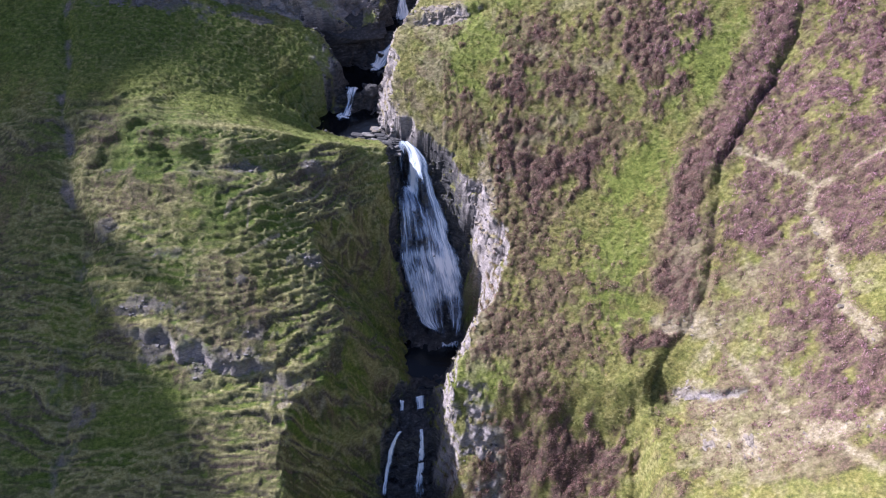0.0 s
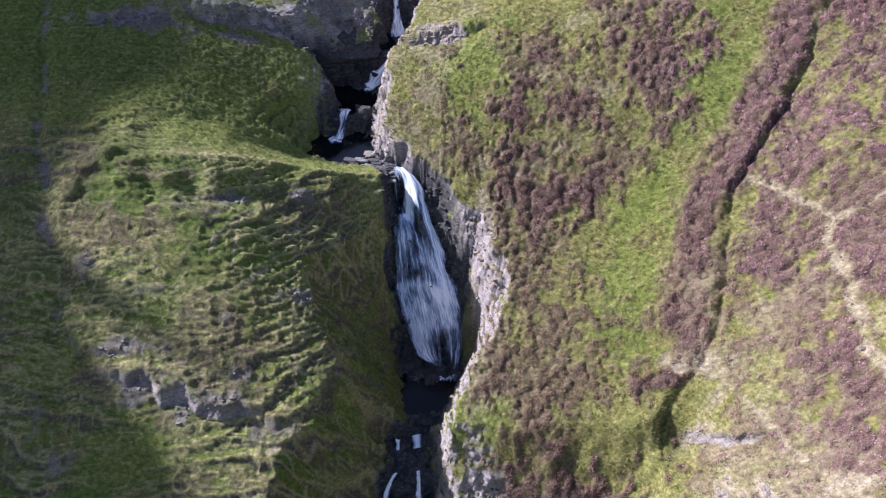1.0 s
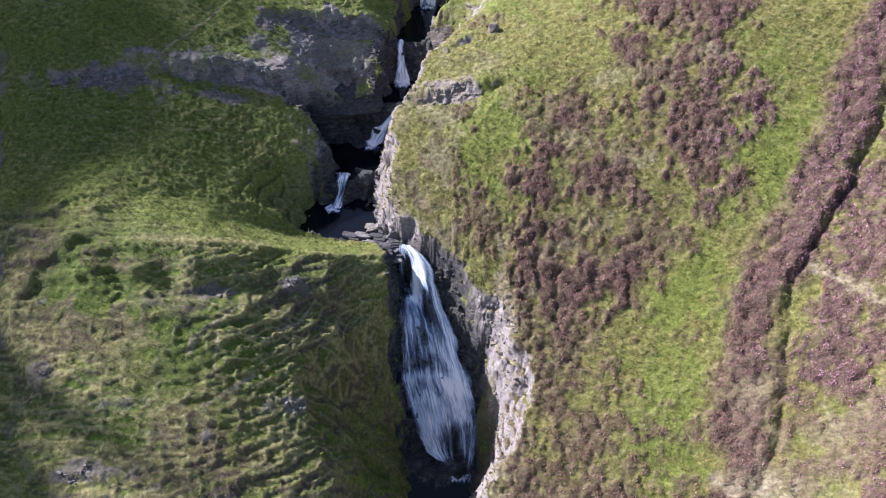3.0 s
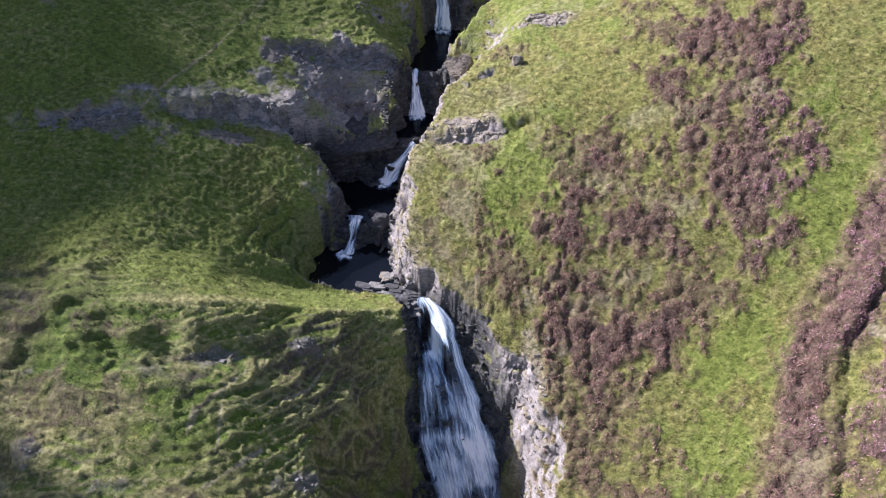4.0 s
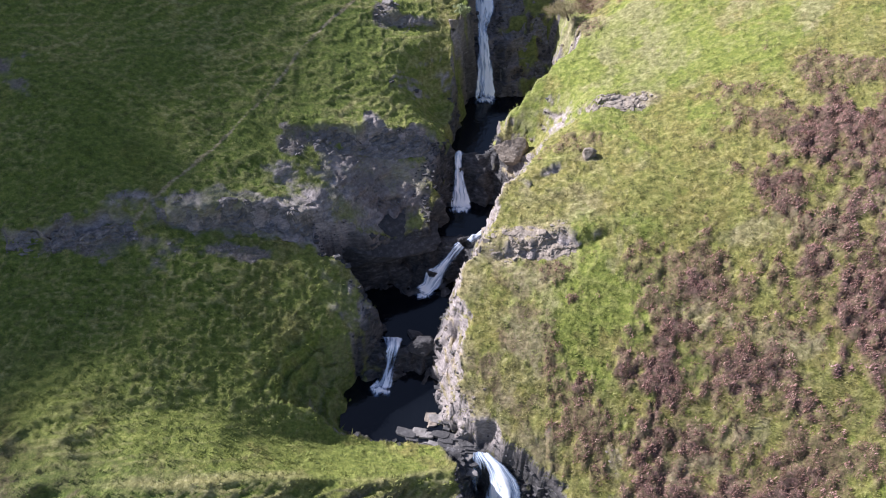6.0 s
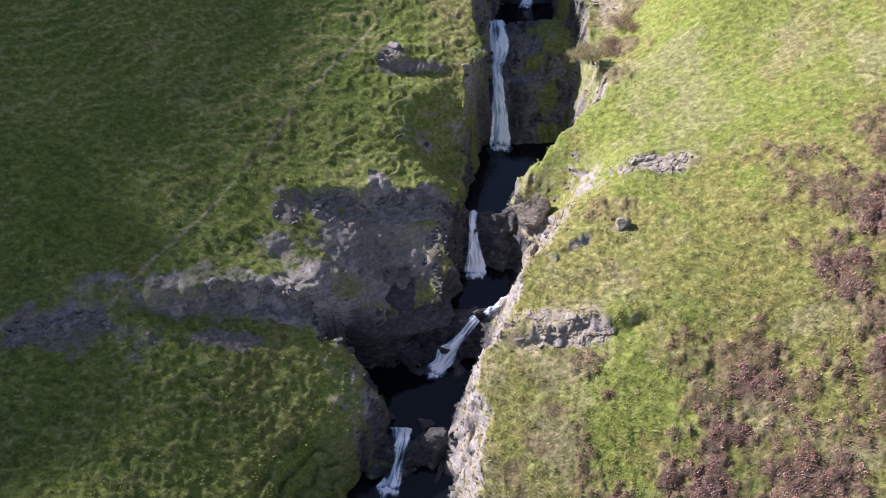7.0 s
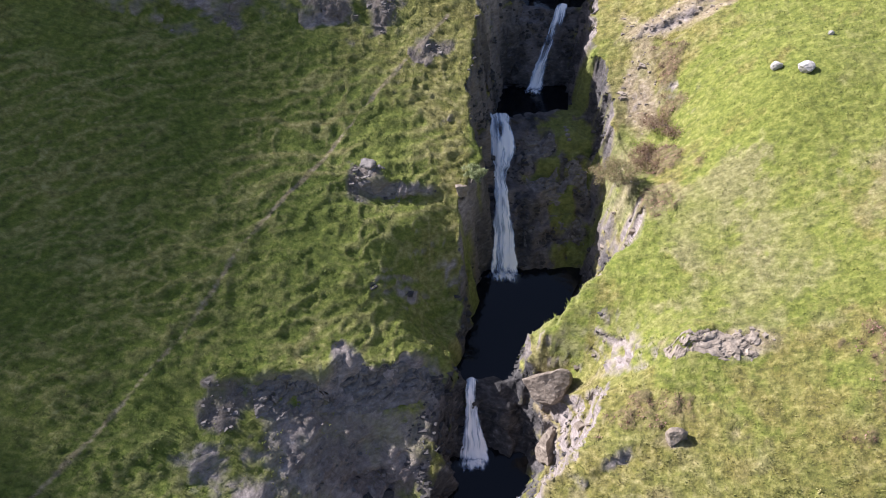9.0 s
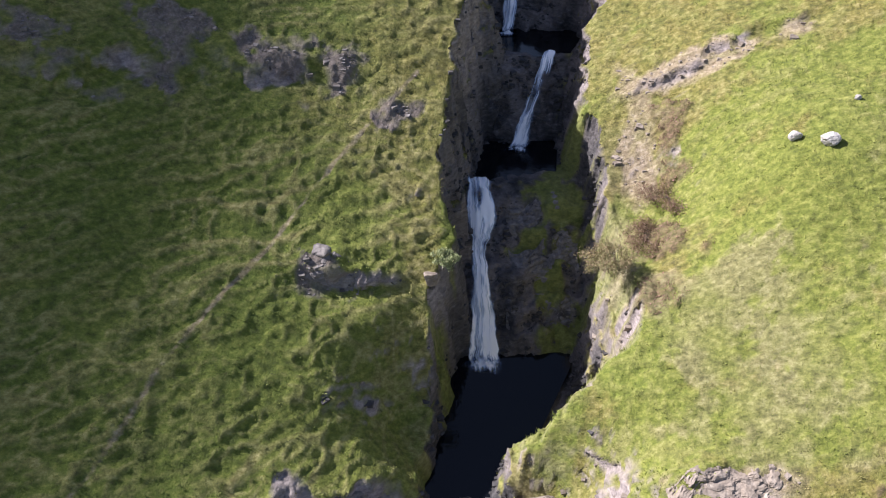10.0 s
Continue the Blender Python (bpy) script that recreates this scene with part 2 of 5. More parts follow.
def land(x, y, detail=True, turf=False):
    """Height of the ground, and how far a place lies from the burn's bed (minus inside it); with turf also the lips and risers of the turf's steps."""
    x, y = np.asarray(x, float), np.asarray(y, float)
    cx, cy = np.clip(x, -54, 47), np.clip(y, 26, 141)
    yb = y + (0.5 * fractal(x, y, 2.4, 3, 3) if detail else 0)
    xl, xr, zf = bed_at(yb)
    if detail:
        jag = 0.45 * fractal(x, y, 2.2, 5, 3) + 0.25 * vnoise(y, x * 0.3, 0.7, 9)
        xl, xr = xl + jag, xr + 0.8 * jag
    wl, wr = np.interp(y, WALLS[:, 0], WALLS[:, 1]), np.interp(y, WALLS[:, 0], WALLS[:, 2])
    left = bspline(LEFT_BANK, np.minimum(cx, -3.01), cy, -54, 17, 26, 11.5)
    right = bspline(RIGHT_BANK, np.maximum(cx, -7), cy, -7, 18, 26, 11.5)
    for cx0, cy0, rx, ry, dz in MOUNDS:
        right = right + dz * np.exp(-((x - cx0) / rx) ** 2 - ((y - cy0) / ry) ** 2) * (cx0 > -6)
        left = left + dz * np.exp(-((x - cx0) / rx) ** 2 - ((y - cy0) / ry) ** 2) * (cx0 <= -6)
    mid = 0.5 * (xl + xr)
    left, flat, brow = shelf(x, y, left)
    bank = np.where(x < mid, left, right)
    far = np.maximum(np.maximum(-54 - x, x - 47), 0) * 0.22 + np.maximum(y - 141, 0) * 0.2 - np.maximum(26 - y, 0) * 0.42
    bank = bank + np.clip(far, -60, 260)
    # the foot of the slope right of the gorge drops away steeply
    lip_y = np.interp(x, (-2, 6, 14, 22), (42.6, 41.4, 41.0, 40.6))
    bank = bank - 0.85 * np.clip(lip_y + 0.8 * fractal(x, y, 4.0, 67, 3) - y, 0, 9) * np.clip((x + 1) / 2, 0, 1) * np.clip((22.0 - x) / 1.6, 0, 1)
    if detail:
        bank = bank + crag_steps(x, y)[0] + 0.2 * fractal(x, y, 7.0, 21, 3) * (1 - 0.9 * flat)
        step, lip, riser = terraces(x, y, bank, flat)
        bank = bank + step
        lip = np.maximum(lip, 0.9 * brow)
        # tussocks, drawn out along the contours
        slant = np.where(x < mid, np.interp(y, (62, 85), (0.0, -0.38)), 0.0)
        across = np.where(x < mid, np.interp(y, (62, 68, 84, 94), (0.36, 0.9, 0.8, 0.45)), 0.6)
        net = (1 - np.abs(vnoise(x * across + 0.12 * vnoise(x, y, 1.3, 35), y + slant * (x + 15) + 0.34 * vnoise(x * 0.7, y, 1.2, 36), 0.5, 31))) ** 2.6
        small = (1 - np.abs(vnoise(x * 0.8, y, 0.5, 33))) ** 2
        amount = np.where(x < mid, np.interp(y, (70, 88), (1.0, 0.65)), 0.6) * (1 - 0.6 * flat)
        bank = bank + amount * (0.17 * net + 0.06 * small - 0.09) + 0.04 * vnoise(x, y, 0.4, 37)
        lip = np.maximum(lip, 0.8 * amount * np.clip((net - 0.5) / 0.3, 0, 1))
        u, dep, hw = along(DITCH, x + 0.45 * fractal(x * 0.4, y, 3, 61, 4, 0.6), y)
        dep = np.where(y > 43, 0.7, 0.85) * dep * np.clip(0.85 + 0.6 * fractal(x * 0.3, y, 4.0, 65, 3), 0.2, 1.3)
        bank = bank - dep * np.exp(-np.maximum(np.abs(u) - 0.3 * hw, 0) ** 2 / (0.45 * hw) ** 2) + np.minimum(2.8 * dep, 1.0) * np.clip(-u / 1.1, 0, 1) ** 1.5 * np.exp(-(np.maximum(-u - 0.6, 0) / 2.8) ** 2)
        u, dep, hw = along(RUNNEL, x + 0.8 * fractal(x, y, 4, 71, 2), y)
        bank = bank - dep * np.exp(-(u / hw) ** 2)
    d = np.where(x < mid, xl - x, x - xr)
    w = np.where(x < mid, wl, wr)
    wall = zf + w * np.maximum(d, 0)
    if detail:
        # layered, broken rock
        layer = wall + 0.5 * fractal(x, y, 3.0, 41, 3)
        turfy = 1 - 0.8 * np.clip((66 - y) / 3, 0, 1) * np.clip((mid - x) / 2 - 0.4, 0, 1)
        wall = wall + turfy * 0.32 * np.sin(layer * 2 * np.pi / 1.5) * np.clip(d, 0, 1) + 0.3 * fractal(x, y, 1.1, 45, 3) * np.clip(d + 0.3, 0, 1)
        bedstep = np.gradient(BED[:, 3], BED[:, 0])
        steep = np.clip(np.interp(yb, BED[:, 0], bedstep), 0, 1.5)
        wall = wall + np.where(d < 0.4, steep * (0.35 * np.sin((zf + 0.4 * fractal(x, y, 2.5, 47, 2)) * 2 * np.pi / 1.7) + 0.35 * fractal(x, y, 1.3, 49, 3) + 0.35 * vnoise(x, y * 0.3, 0.8, 51)), 0)
    z = smooth_min(bank, wall, 0.5)
    return (z, d, lip, riser) if turf else (z, d)


# ---------------------------------------------------------------- materials
def material(name, rough=0.9):
    m = bpy.data.materials.new(name)
    m.use_nodes = True
    b = m.node_tree.nodes["Principled BSDF"]
    b.inputs["Roughness"].default_value = rough
    return m, m.node_tree.nodes, m.node_tree.links, b


def ramp(nodes, links, source, *stops):
    r = nodes.new("ShaderNodeValToRGB")
    e = r.color_ramp.elements
    while len(e) < len(stops):
        e.new(0.5)
    for k, (p, c) in enumerate(stops):
        e[k].position, e[k].color = p, (*c, 1) if len(c) == 3 else c
    links.new(source, r.inputs[0])
    return r.outputs[0]


def noise_tex(nodes, links, scale, detail=5.0, stretch=(1, 1, 1), rough=0.6):
    geo = nodes.new("ShaderNodeNewGeometry")
    mp = nodes.new("ShaderNodeMapping")
    mp.inputs["Scale"].default_value = stretch
    n = nodes.new("ShaderNodeTexNoise")
    n.inputs["Scale"].default_value, n.inputs["Detail"].default_value, n.inputs["Roughness"].default_value = scale, detail, rough
    links.new(geo.outputs["Position"], mp.inputs[0])
    links.new(mp.outputs[0], n.inputs["Vector"])
    return n.outputs["Fac"]


def mixed(nodes, links, fac, a, b):
    m = nodes.new("ShaderNodeMix")
    m.data_type = 'RGBA'
    for sock, v in ((m.inputs[0], fac), (m.inputs[6], a), (m.inputs[7], b)):
        if isinstance(v, (float, int)):
            sock.default_value = v
        elif isinstance(v, tuple):
            sock.default_value = (*v, 1)
        else:
            links.new(v, sock)
    return m.outputs[2]


def attribute(nodes, name):
    a = nodes.new("ShaderNodeAttribute")
    a.attribute_name = name
    return a.outputs["Fac"]


def bumped(nodes, links, b, height, strength, distance):
    n = nodes.new("ShaderNodeBump")
    n.inputs["Strength"].default_value, n.inputs["Distance"].default_value = strength, distance
    links.new(height, n.inputs["Height"])
    links.new(n.outputs[0], b.inputs["Normal"])


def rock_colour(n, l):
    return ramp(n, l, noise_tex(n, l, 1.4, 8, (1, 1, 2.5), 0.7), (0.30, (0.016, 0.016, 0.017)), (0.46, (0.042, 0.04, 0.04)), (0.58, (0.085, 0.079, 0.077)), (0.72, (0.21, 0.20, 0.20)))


def ground_material():
    m, n, l, b = material("turf_heather_and_rock", 0.95)
    fine, mid, big = noise_tex(n, l, 3.0, 8, (0.7, 1, 1), 0.7), noise_tex(n, l, 0.6, 6), noise_tex(n, l, 0.11, 4)
    grass = ramp(n, l, fine, (0.3, (0.05, 0.056, 0.011)), (0.5, (0.155, 0.158, 0.031)), (0.7, (0.32, 0.30, 0.095)))
    olive = ramp(n, l, fine, (0.3, (0.05, 0.048, 0.014)), (0.5, (0.172, 0.155, 0.032)), (0.7, (0.36, 0.305, 0.11)))
    turf = mixed(n, l, ramp(n, l, mid, (0.4, (0, 0, 0)), (0.62, (1, 1, 1))), grass, olive)
    lush = ramp(n, l, fine, (0.29, (0.06, 0.078, 0.01)), (0.5, (0.15, 0.182, 0.024)), (0.7, (0.27, 0.285, 0.06)))
    heath = ramp(n, l, noise_tex(n, l, 4.0, 8, (1, 1, 1), 0.75), (0.3, (0.022, 0.015, 0.01)), (0.48, (0.085, 0.053, 0.036)), (0.62, (0.20, 0.11, 0.095)), (0.8, (0.37, 0.24, 0.24)))
    tan = ramp(n, l, fine, (0.3, (0.12, 0.09, 0.05)), (0.52, (0.30, 0.24, 0.15)), (0.75, (0.50, 0.43, 0.33)))
    c = mixed(n, l, attribute(n, "lush"), turf, lush)
    # darker green that carries part of the left bank's shade
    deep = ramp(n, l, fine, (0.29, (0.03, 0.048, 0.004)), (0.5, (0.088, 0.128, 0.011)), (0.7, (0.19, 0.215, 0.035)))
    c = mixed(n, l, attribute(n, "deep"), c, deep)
    c = mixed(n, l, attribute(n, "heather"), c, heath)
    c = mixed(n, l, attribute(n, "bare"), c, tan)
    c = mixed(n, l, attribute(n, "dark_riser"), c, ramp(n, l, fine, (0.3, (0.022, 0.018, 0.013)), (0.5, (0.075, 0.058, 0.042)), (0.7, (0.17, 0.135, 0.115))))
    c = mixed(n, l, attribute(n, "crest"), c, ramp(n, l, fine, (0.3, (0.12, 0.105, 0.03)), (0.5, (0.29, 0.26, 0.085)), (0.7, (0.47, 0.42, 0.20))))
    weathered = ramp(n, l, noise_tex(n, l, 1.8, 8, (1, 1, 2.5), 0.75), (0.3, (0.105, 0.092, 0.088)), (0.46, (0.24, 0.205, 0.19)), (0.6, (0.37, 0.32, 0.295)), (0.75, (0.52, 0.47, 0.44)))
    c = mixed(n, l, attribute(n, "rock"), c, mixed(n, l, attribute(n, "dry_and_lit"), rock_colour(n, l), weathered))
    stones = ramp(n, l, noise_tex(n, l, 4.0, 8, (1, 1, 1), 0.75), (0.3, (0.055, 0.043, 0.038)), (0.5, (0.15, 0.122, 0.11)), (0.72, (0.32, 0.275, 0.25)))
    c = mixed(n, l, attribute(n, "scree"), c, stones)
    l.new(c, b.inputs["Base Color"])
    bumped(n, l, b, noise_tex(n, l, 4.0, 7, (1, 1, 1), 0.7), 0.9, 0.2)
    return m


def water_material():
    m, n, l, b = material("dark_peaty_water", 0.06)
    b.inputs["Base Color"].default_value = (0.004, 0.005, 0.007, 1)
    b.inputs["IOR"].default_value = 1.33
    b.inputs["Specular IOR Level"].default_value = 0.5
    bumped(n, l, b, noise_tex(n, l, 2.2, 3), 0.25, 0.05)
    return m


def foam_material():
    """White water in strands that let the rock show through; 'across' and 'down' run over the fall in metres, 'cover' says how thick it falls."""
    m, n, l, b = material("white_falling_water", 0.45)
    co = n.new("ShaderNodeCombineXYZ")
    l.new(attribute(n, "across"), co.inputs[0])
    l.new(attribute(n, "down"), co.inputs[1])

    def strands(sx, sy, detail, rough, bend):
        mp = n.new("ShaderNodeMapping")
        mp.inputs["Scale"].default_value = (sx, sy, 1)
        t = n.new("ShaderNodeTexNoise")
        t.inputs["Scale"].default_value, t.inputs["Detail"].default_value, t.inputs["Roughness"].default_value = 1.0, detail, rough
        t.inputs["Distortion"].default_value = bend
        l.new(co.outputs[0], mp.inputs[0])
        l.new(mp.outputs[0], t.inputs["Vector"])
        return t.outputs["Fac"]

    def total(a, b_, op, k=None):
        q = n.new("ShaderNodeMath")
        q.operation = op
        l.new(a, q.inputs[0])
        if k is None:
            l.new(b_, q.inputs[1])
        else:
            q.inputs[1].default_value = k
            l.new(b_, q.inputs[2])
        return q.outputs[0]
    broad, thin = strands(1.7, 0.10, 5, 0.6, 0.12), strands(6.5, 0.32, 4, 0.6, 0.08)
    body = total(total(thin, broad, 'MULTIPLY_ADD', 0.72), attribute(n, "cover"), 'ADD')
    l.new(ramp(n, l, body, (0.52, (0.40, 0.54, 0.82)), (0.74, (0.74, 0.84, 0.97)), (0.86, (0.99, 0.99, 0.99))), b.inputs["Base Color"])
    l.new(ramp(n, l, body, (0.50, (0, 0, 0)), (0.68, (0.30, 0.30, 0.30)), (0.82, (0.80, 0.80, 0.80)), (0.94, (1, 1, 1))), b.inputs["Alpha"])
    return m


def rock_material(name, dark, mid, light):
    m, n, l, b = material(name, 0.85)
    geo = n.new("ShaderNodeNewGeometry")
    tone = ramp(n, l, noise_tex(n, l, 2.2, 8, (1, 1, 2.0), 0.7), (0.3, dark), (0.5, mid), (0.72, light))
    l.new(mixed(n, l, 0.25, tone, ramp(n, l, geo.outputs["Random Per Island"], (0.0, dark), (1.0, light))), b.inputs["Base Color"])
    bumped(n, l, b, noise_tex(n, l, 6.0, 8), 0.8, 0.08)
    return m


def leaf_material(name, *colours):
    m, n, l, b = material(name, 0.6)
    geo = n.new("ShaderNodeNewGeometry")
    l.new(ramp(n, l, geo.outputs["Random Per Island"], *[(k / (len(colours) - 1), c) for k, c in enumerate(colours)]), b.inputs["Base Color"])
    return m


def grass_material():
    m, n, l, b = material("tussock_grass", 0.8)
    geo = n.new("ShaderNodeNewGeometry")
    one = n.new("ShaderNodeMath")
    one.operation = 'MULTIPLY_ADD'
    one.inputs[1].default_value = 0.72
    part_of = n.new("ShaderNodeMath")
    part_of.operation = 'MULTIPLY'
    part_of.inputs[1].default_value = 0.28
    l.new(geo.outputs["Random Per Island"], part_of.inputs[0])
    l.new(attribute(n, "tone"), one.inputs[0])
    l.new(part_of.outputs[0], one.inputs[2])
    shade = one.outputs[0]
    big = ramp(n, l, noise_tex(n, l, 0.6, 6), (0.4, (0, 0, 0)), (0.62, (1, 1, 1)))
    green = ramp(n, l, shade, (0.0, (0.075, 0.085, 0.016)), (0.5, (0.172, 0.176, 0.038)), (0.85, (0.27, 0.265, 0.07)), (1.0, (0.40, 0.36, 0.14)))
    straw = ramp(n, l, shade, (0.0, (0.08, 0.072, 0.022)), (0.5, (0.19, 0.17, 0.052)), (0.85, (0.33, 0.285, 0.12)), (1.0, (0.48, 0.42, 0.22)))
    rich = ramp(n, l, shade, (0.0, (0.065, 0.085, 0.011)), (0.6, (0.17, 0.203, 0.029)), (1.0, (0.30, 0.32, 0.07)))
    c = mixed(n, l, attribute(n, "lush"), mixed(n, l, big, green, straw), rich)
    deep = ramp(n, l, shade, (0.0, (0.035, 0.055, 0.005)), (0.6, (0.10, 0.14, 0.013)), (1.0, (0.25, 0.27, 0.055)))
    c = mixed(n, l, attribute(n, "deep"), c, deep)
    l.new(c, b.inputs["Base Color"])
    return m


def heather_material():
    m, n, l, b = material("heather_in_flower", 0.9)
    geo = n.new("ShaderNodeNewGeometry")
    one = n.new("ShaderNodeMath")
    one.operation = 'MULTIPLY_ADD'
    one.inputs[1].default_value = 0.72
    part_of = n.new("ShaderNodeMath")
    part_of.operation = 'MULTIPLY'
    part_of.inputs[1].default_value = 0.28
    l.new(geo.outputs["Random Per Island"], part_of.inputs[0])
    l.new(attribute(n, "tone"), one.inputs[0])
    l.new(part_of.outputs[0], one.inputs[2])
    shade = one.outputs[0]
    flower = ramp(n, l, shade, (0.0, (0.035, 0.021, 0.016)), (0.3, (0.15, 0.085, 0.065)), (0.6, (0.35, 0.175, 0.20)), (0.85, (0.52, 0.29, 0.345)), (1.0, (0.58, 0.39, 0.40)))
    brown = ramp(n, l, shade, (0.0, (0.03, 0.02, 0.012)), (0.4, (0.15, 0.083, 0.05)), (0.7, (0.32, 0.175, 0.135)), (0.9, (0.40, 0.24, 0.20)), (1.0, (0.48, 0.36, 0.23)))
    c = mixed(n, l, attribute(n, "bloom"), brown, flower)
    l.new(c, b.inputs["Base Color"])
    return m


GROUND, WATER, FOAM, GRASS, HEATH = ground_material(), water_material(), foam_material(), grass_material(), heather_material()

DARK_ROCK = rock_material("dark_shale", (0.016, 0.016, 0.017), (0.045, 0.042, 0.042), (0.14, 0.13, 0.125))
PALE_ROCK = rock_material("pale_weathered_rock", (0.085, 0.068, 0.052), (0.215, 0.175, 0.135), (0.40, 0.345, 0.285))
GREY_ROCK = rock_material("grey_scree_stone", (0.055, 0.05, 0.045), (0.145, 0.13, 0.118), (0.31, 0.285, 0.265))
LIGHT_ROCK = rock_material("light_grey_stone", (0.28, 0.26, 0.235), (0.44, 0.415, 0.38), (0.62, 0.59, 0.55))
BROWN = leaf_material("brown_shrub_leaves", (0.13, 0.075, 0.045), (0.18, 0.105, 0.065), (0.22, 0.13, 0.085), (0.20, 0.15, 0.075))
BARK = rock_material("grey_bark", (0.05, 0.04, 0.03), (0.12, 0.10, 0.08), (0.22, 0.19, 0.16))
ROWAN = leaf_material("rowan_leaves", (0.17, 0.17, 0.06), (0.22, 0.21, 0.08), (0.27, 0.20, 0.10), (0.30, 0.20, 0.12))
WILLOW = leaf_material("willow_leaves", (0.12, 0.16, 0.06), (0.25, 0.29, 0.12), (0.38, 0.40, 0.20))

# ---------------------------------------------------------------- ground
def mounds(x, y, cell, seed):
    """Rounded bushes on an uneven lattice: 1 on a bush's crown, 0 in the gaps between."""
    u, v = np.asarray(x, float) / cell, np.asarray(y, float) / cell
    i0, j0 = np.floor(u), np.floor(v)
    best = np.zeros(np.shape(u))
    for di in (-1, 0, 1):
        for dj in (-1, 0, 1):
            i, j = i0 + di, j0 + dj
            r = 0.45 + 0.45 * hashed(i, j, seed + 2)
            q = np.hypot(u - i - hashed(i, j, seed), v - j - hashed(i, j, seed + 1)) / r
            best = np.maximum(best, np.sqrt(np.clip(1 - q * q, 0, 1)) * (0.6 + 0.4 * r))
    return best


def hashed(i, j, seed):
    """An even random number in 0..1 for each cell."""
    h = (i.astype(np.int64) * 374761393 + j.astype(np.int64) * 668265263 + seed * 974634777) & 0xFFFFFFFF
    h = ((h ^ (h >> 13)) * 1274126177) & 0xFFFFFFFF
    return ((h ^ (h >> 16)) & 0xFFFF) / 65535.0


def mesh_from(name, verts, faces, mat, smooth=True):
    me = bpy.data.meshes.new(name)
    verts, faces = np.asarray(verts, np.float32), np.asarray(faces, np.int32)
    k = faces.shape[1]
    me.vertices.add(len(verts))
    me.vertices.foreach_set("co", verts.ravel())
    me.loops.add(faces.size)
    me.loops.foreach_set("vertex_index", faces.ravel())
    me.polygons.add(len(faces))
    me.polygons.foreach_set("loop_start", np.arange(0, faces.size, k, dtype=np.int32))
    me.polygons.foreach_set("use_smooth", np.full(len(faces), smooth))
    me.update(calc_edges=True)
    me.materials.append(mat)
    return me


def part(name, me, parent, label=""):
    ob = new(name, me)
    ob.parent = parent
    return tagged(ob, label)


def lines(*stretches):
    """Grid lines over stretches (from, to, step), with ever wider ones out to the horizon at both ends."""
    inner = np.concatenate([np.arange(a, b - 1e-6, s) for a, b, s in stretches] + [[stretches[-1][1]]])
    out = np.cumsum(0.6 * 1.28 ** np.arange(30))
    out = out[out < 1800]
    return np.concatenate([inner[0] - out[::-1], inner, inner[-1] + out])


def spot(x, y, cx, cy, rx, ry, turn, seed, ragged=0.45):
    """A ragged patch: 1 inside, 0 outside."""
    c, s = math.cos(radians(turn)), math.sin(radians(turn))
    u, v = ((x - cx) * c + (y - cy) * s) / rx, (-(x - cx) * s + (y - cy) * c) / ry
    r = np.sqrt(u * u + v * v)
    near = r < 1.2 + 2.0 * ragged
    out = np.zeros(np.shape(x))
    out[near] = np.clip((1.0 - r[near] - ragged * fractal(x[near], y[near], 2.6, seed, 5, 0.7)) / 0.4 + 0.5, 0, 1)
    return out


# patches on the plan: x, y, half length along x and along y, turn
HEATHER = [(12.4, 70.8, 6.1, 3.0, -4), (24.7, 75.0, 4.3, 5.8, -6), (10.5, 63.9, 4.2, 4.4, -3), (17.1, 62.2, 3.1, 2.3, -5), (38.5, 61.9, 3.9, 6.5, -18), (33.8, 54.6, 3.4, 4.7, -12), (35.4, 42.7, 2.9, 6.5, -13),
           (43.0, 72.5, 2.2, 5.5, -12), (21.2, 44.7, 1.3, 1.6, -3), (44.5, 61.0, 4.0, 9.0, -15), (41.5, 50.0, 4.0, 6.0, -10), (36.0, 36.0, 3.4, 5.0, 10), (47.0, 76.0, 3.0, 7.0, -20)]
HEATHER += [(24.9, 84.3, 5.0, 2.5, -8), (18.8, 81.6, 3.0, 1.6, -7), (21.6, 78.6, 2.4, 1.2, -5), (20.2, 76.0, 1.7, 1.0, -5), (24.0, 72.5, 2.8, 1.2, -4), (11.7, 76.1, 1.5, 1.1, -4),
            (7.0, 37.5, 6.0, 3.0, 0), (9.0, 33.0, 7.0, 3.0, 0), (16.5, 36.0, 4.0, 3.0, 0)]
# thin russet heather among the grass
RUSSET = [(11.1, 57.8, 4.4, 2.1, -3), (13.6, 51.9, 3.6, 2.3, -2), (9.5, 43.9, 3.3, 3.3, -1), (14.5, 75.7, 5.5, 2.6, -5), (7.9, 67.4, 3.3, 1.3, -3), (-0.8, 73.1, 4.2, 2.6, -3), (2.3, 68.1, 3.6, 1.4, -2), (18.5, 65.4, 5.1, 1.7, -4),
          (17.8, 87.2, 3.1, 1.8, -10), (31.5, 45.8, 2.3, 2.8, -11), (24.1, 89.3, 3.7, 1.8, -11), (28.9, 38.5, 1.3, 2.6, 0), (31.2, 34.0, 2.0, 2.2, 0), (33.0, 30.5, 3.0, 1.6, 0)]
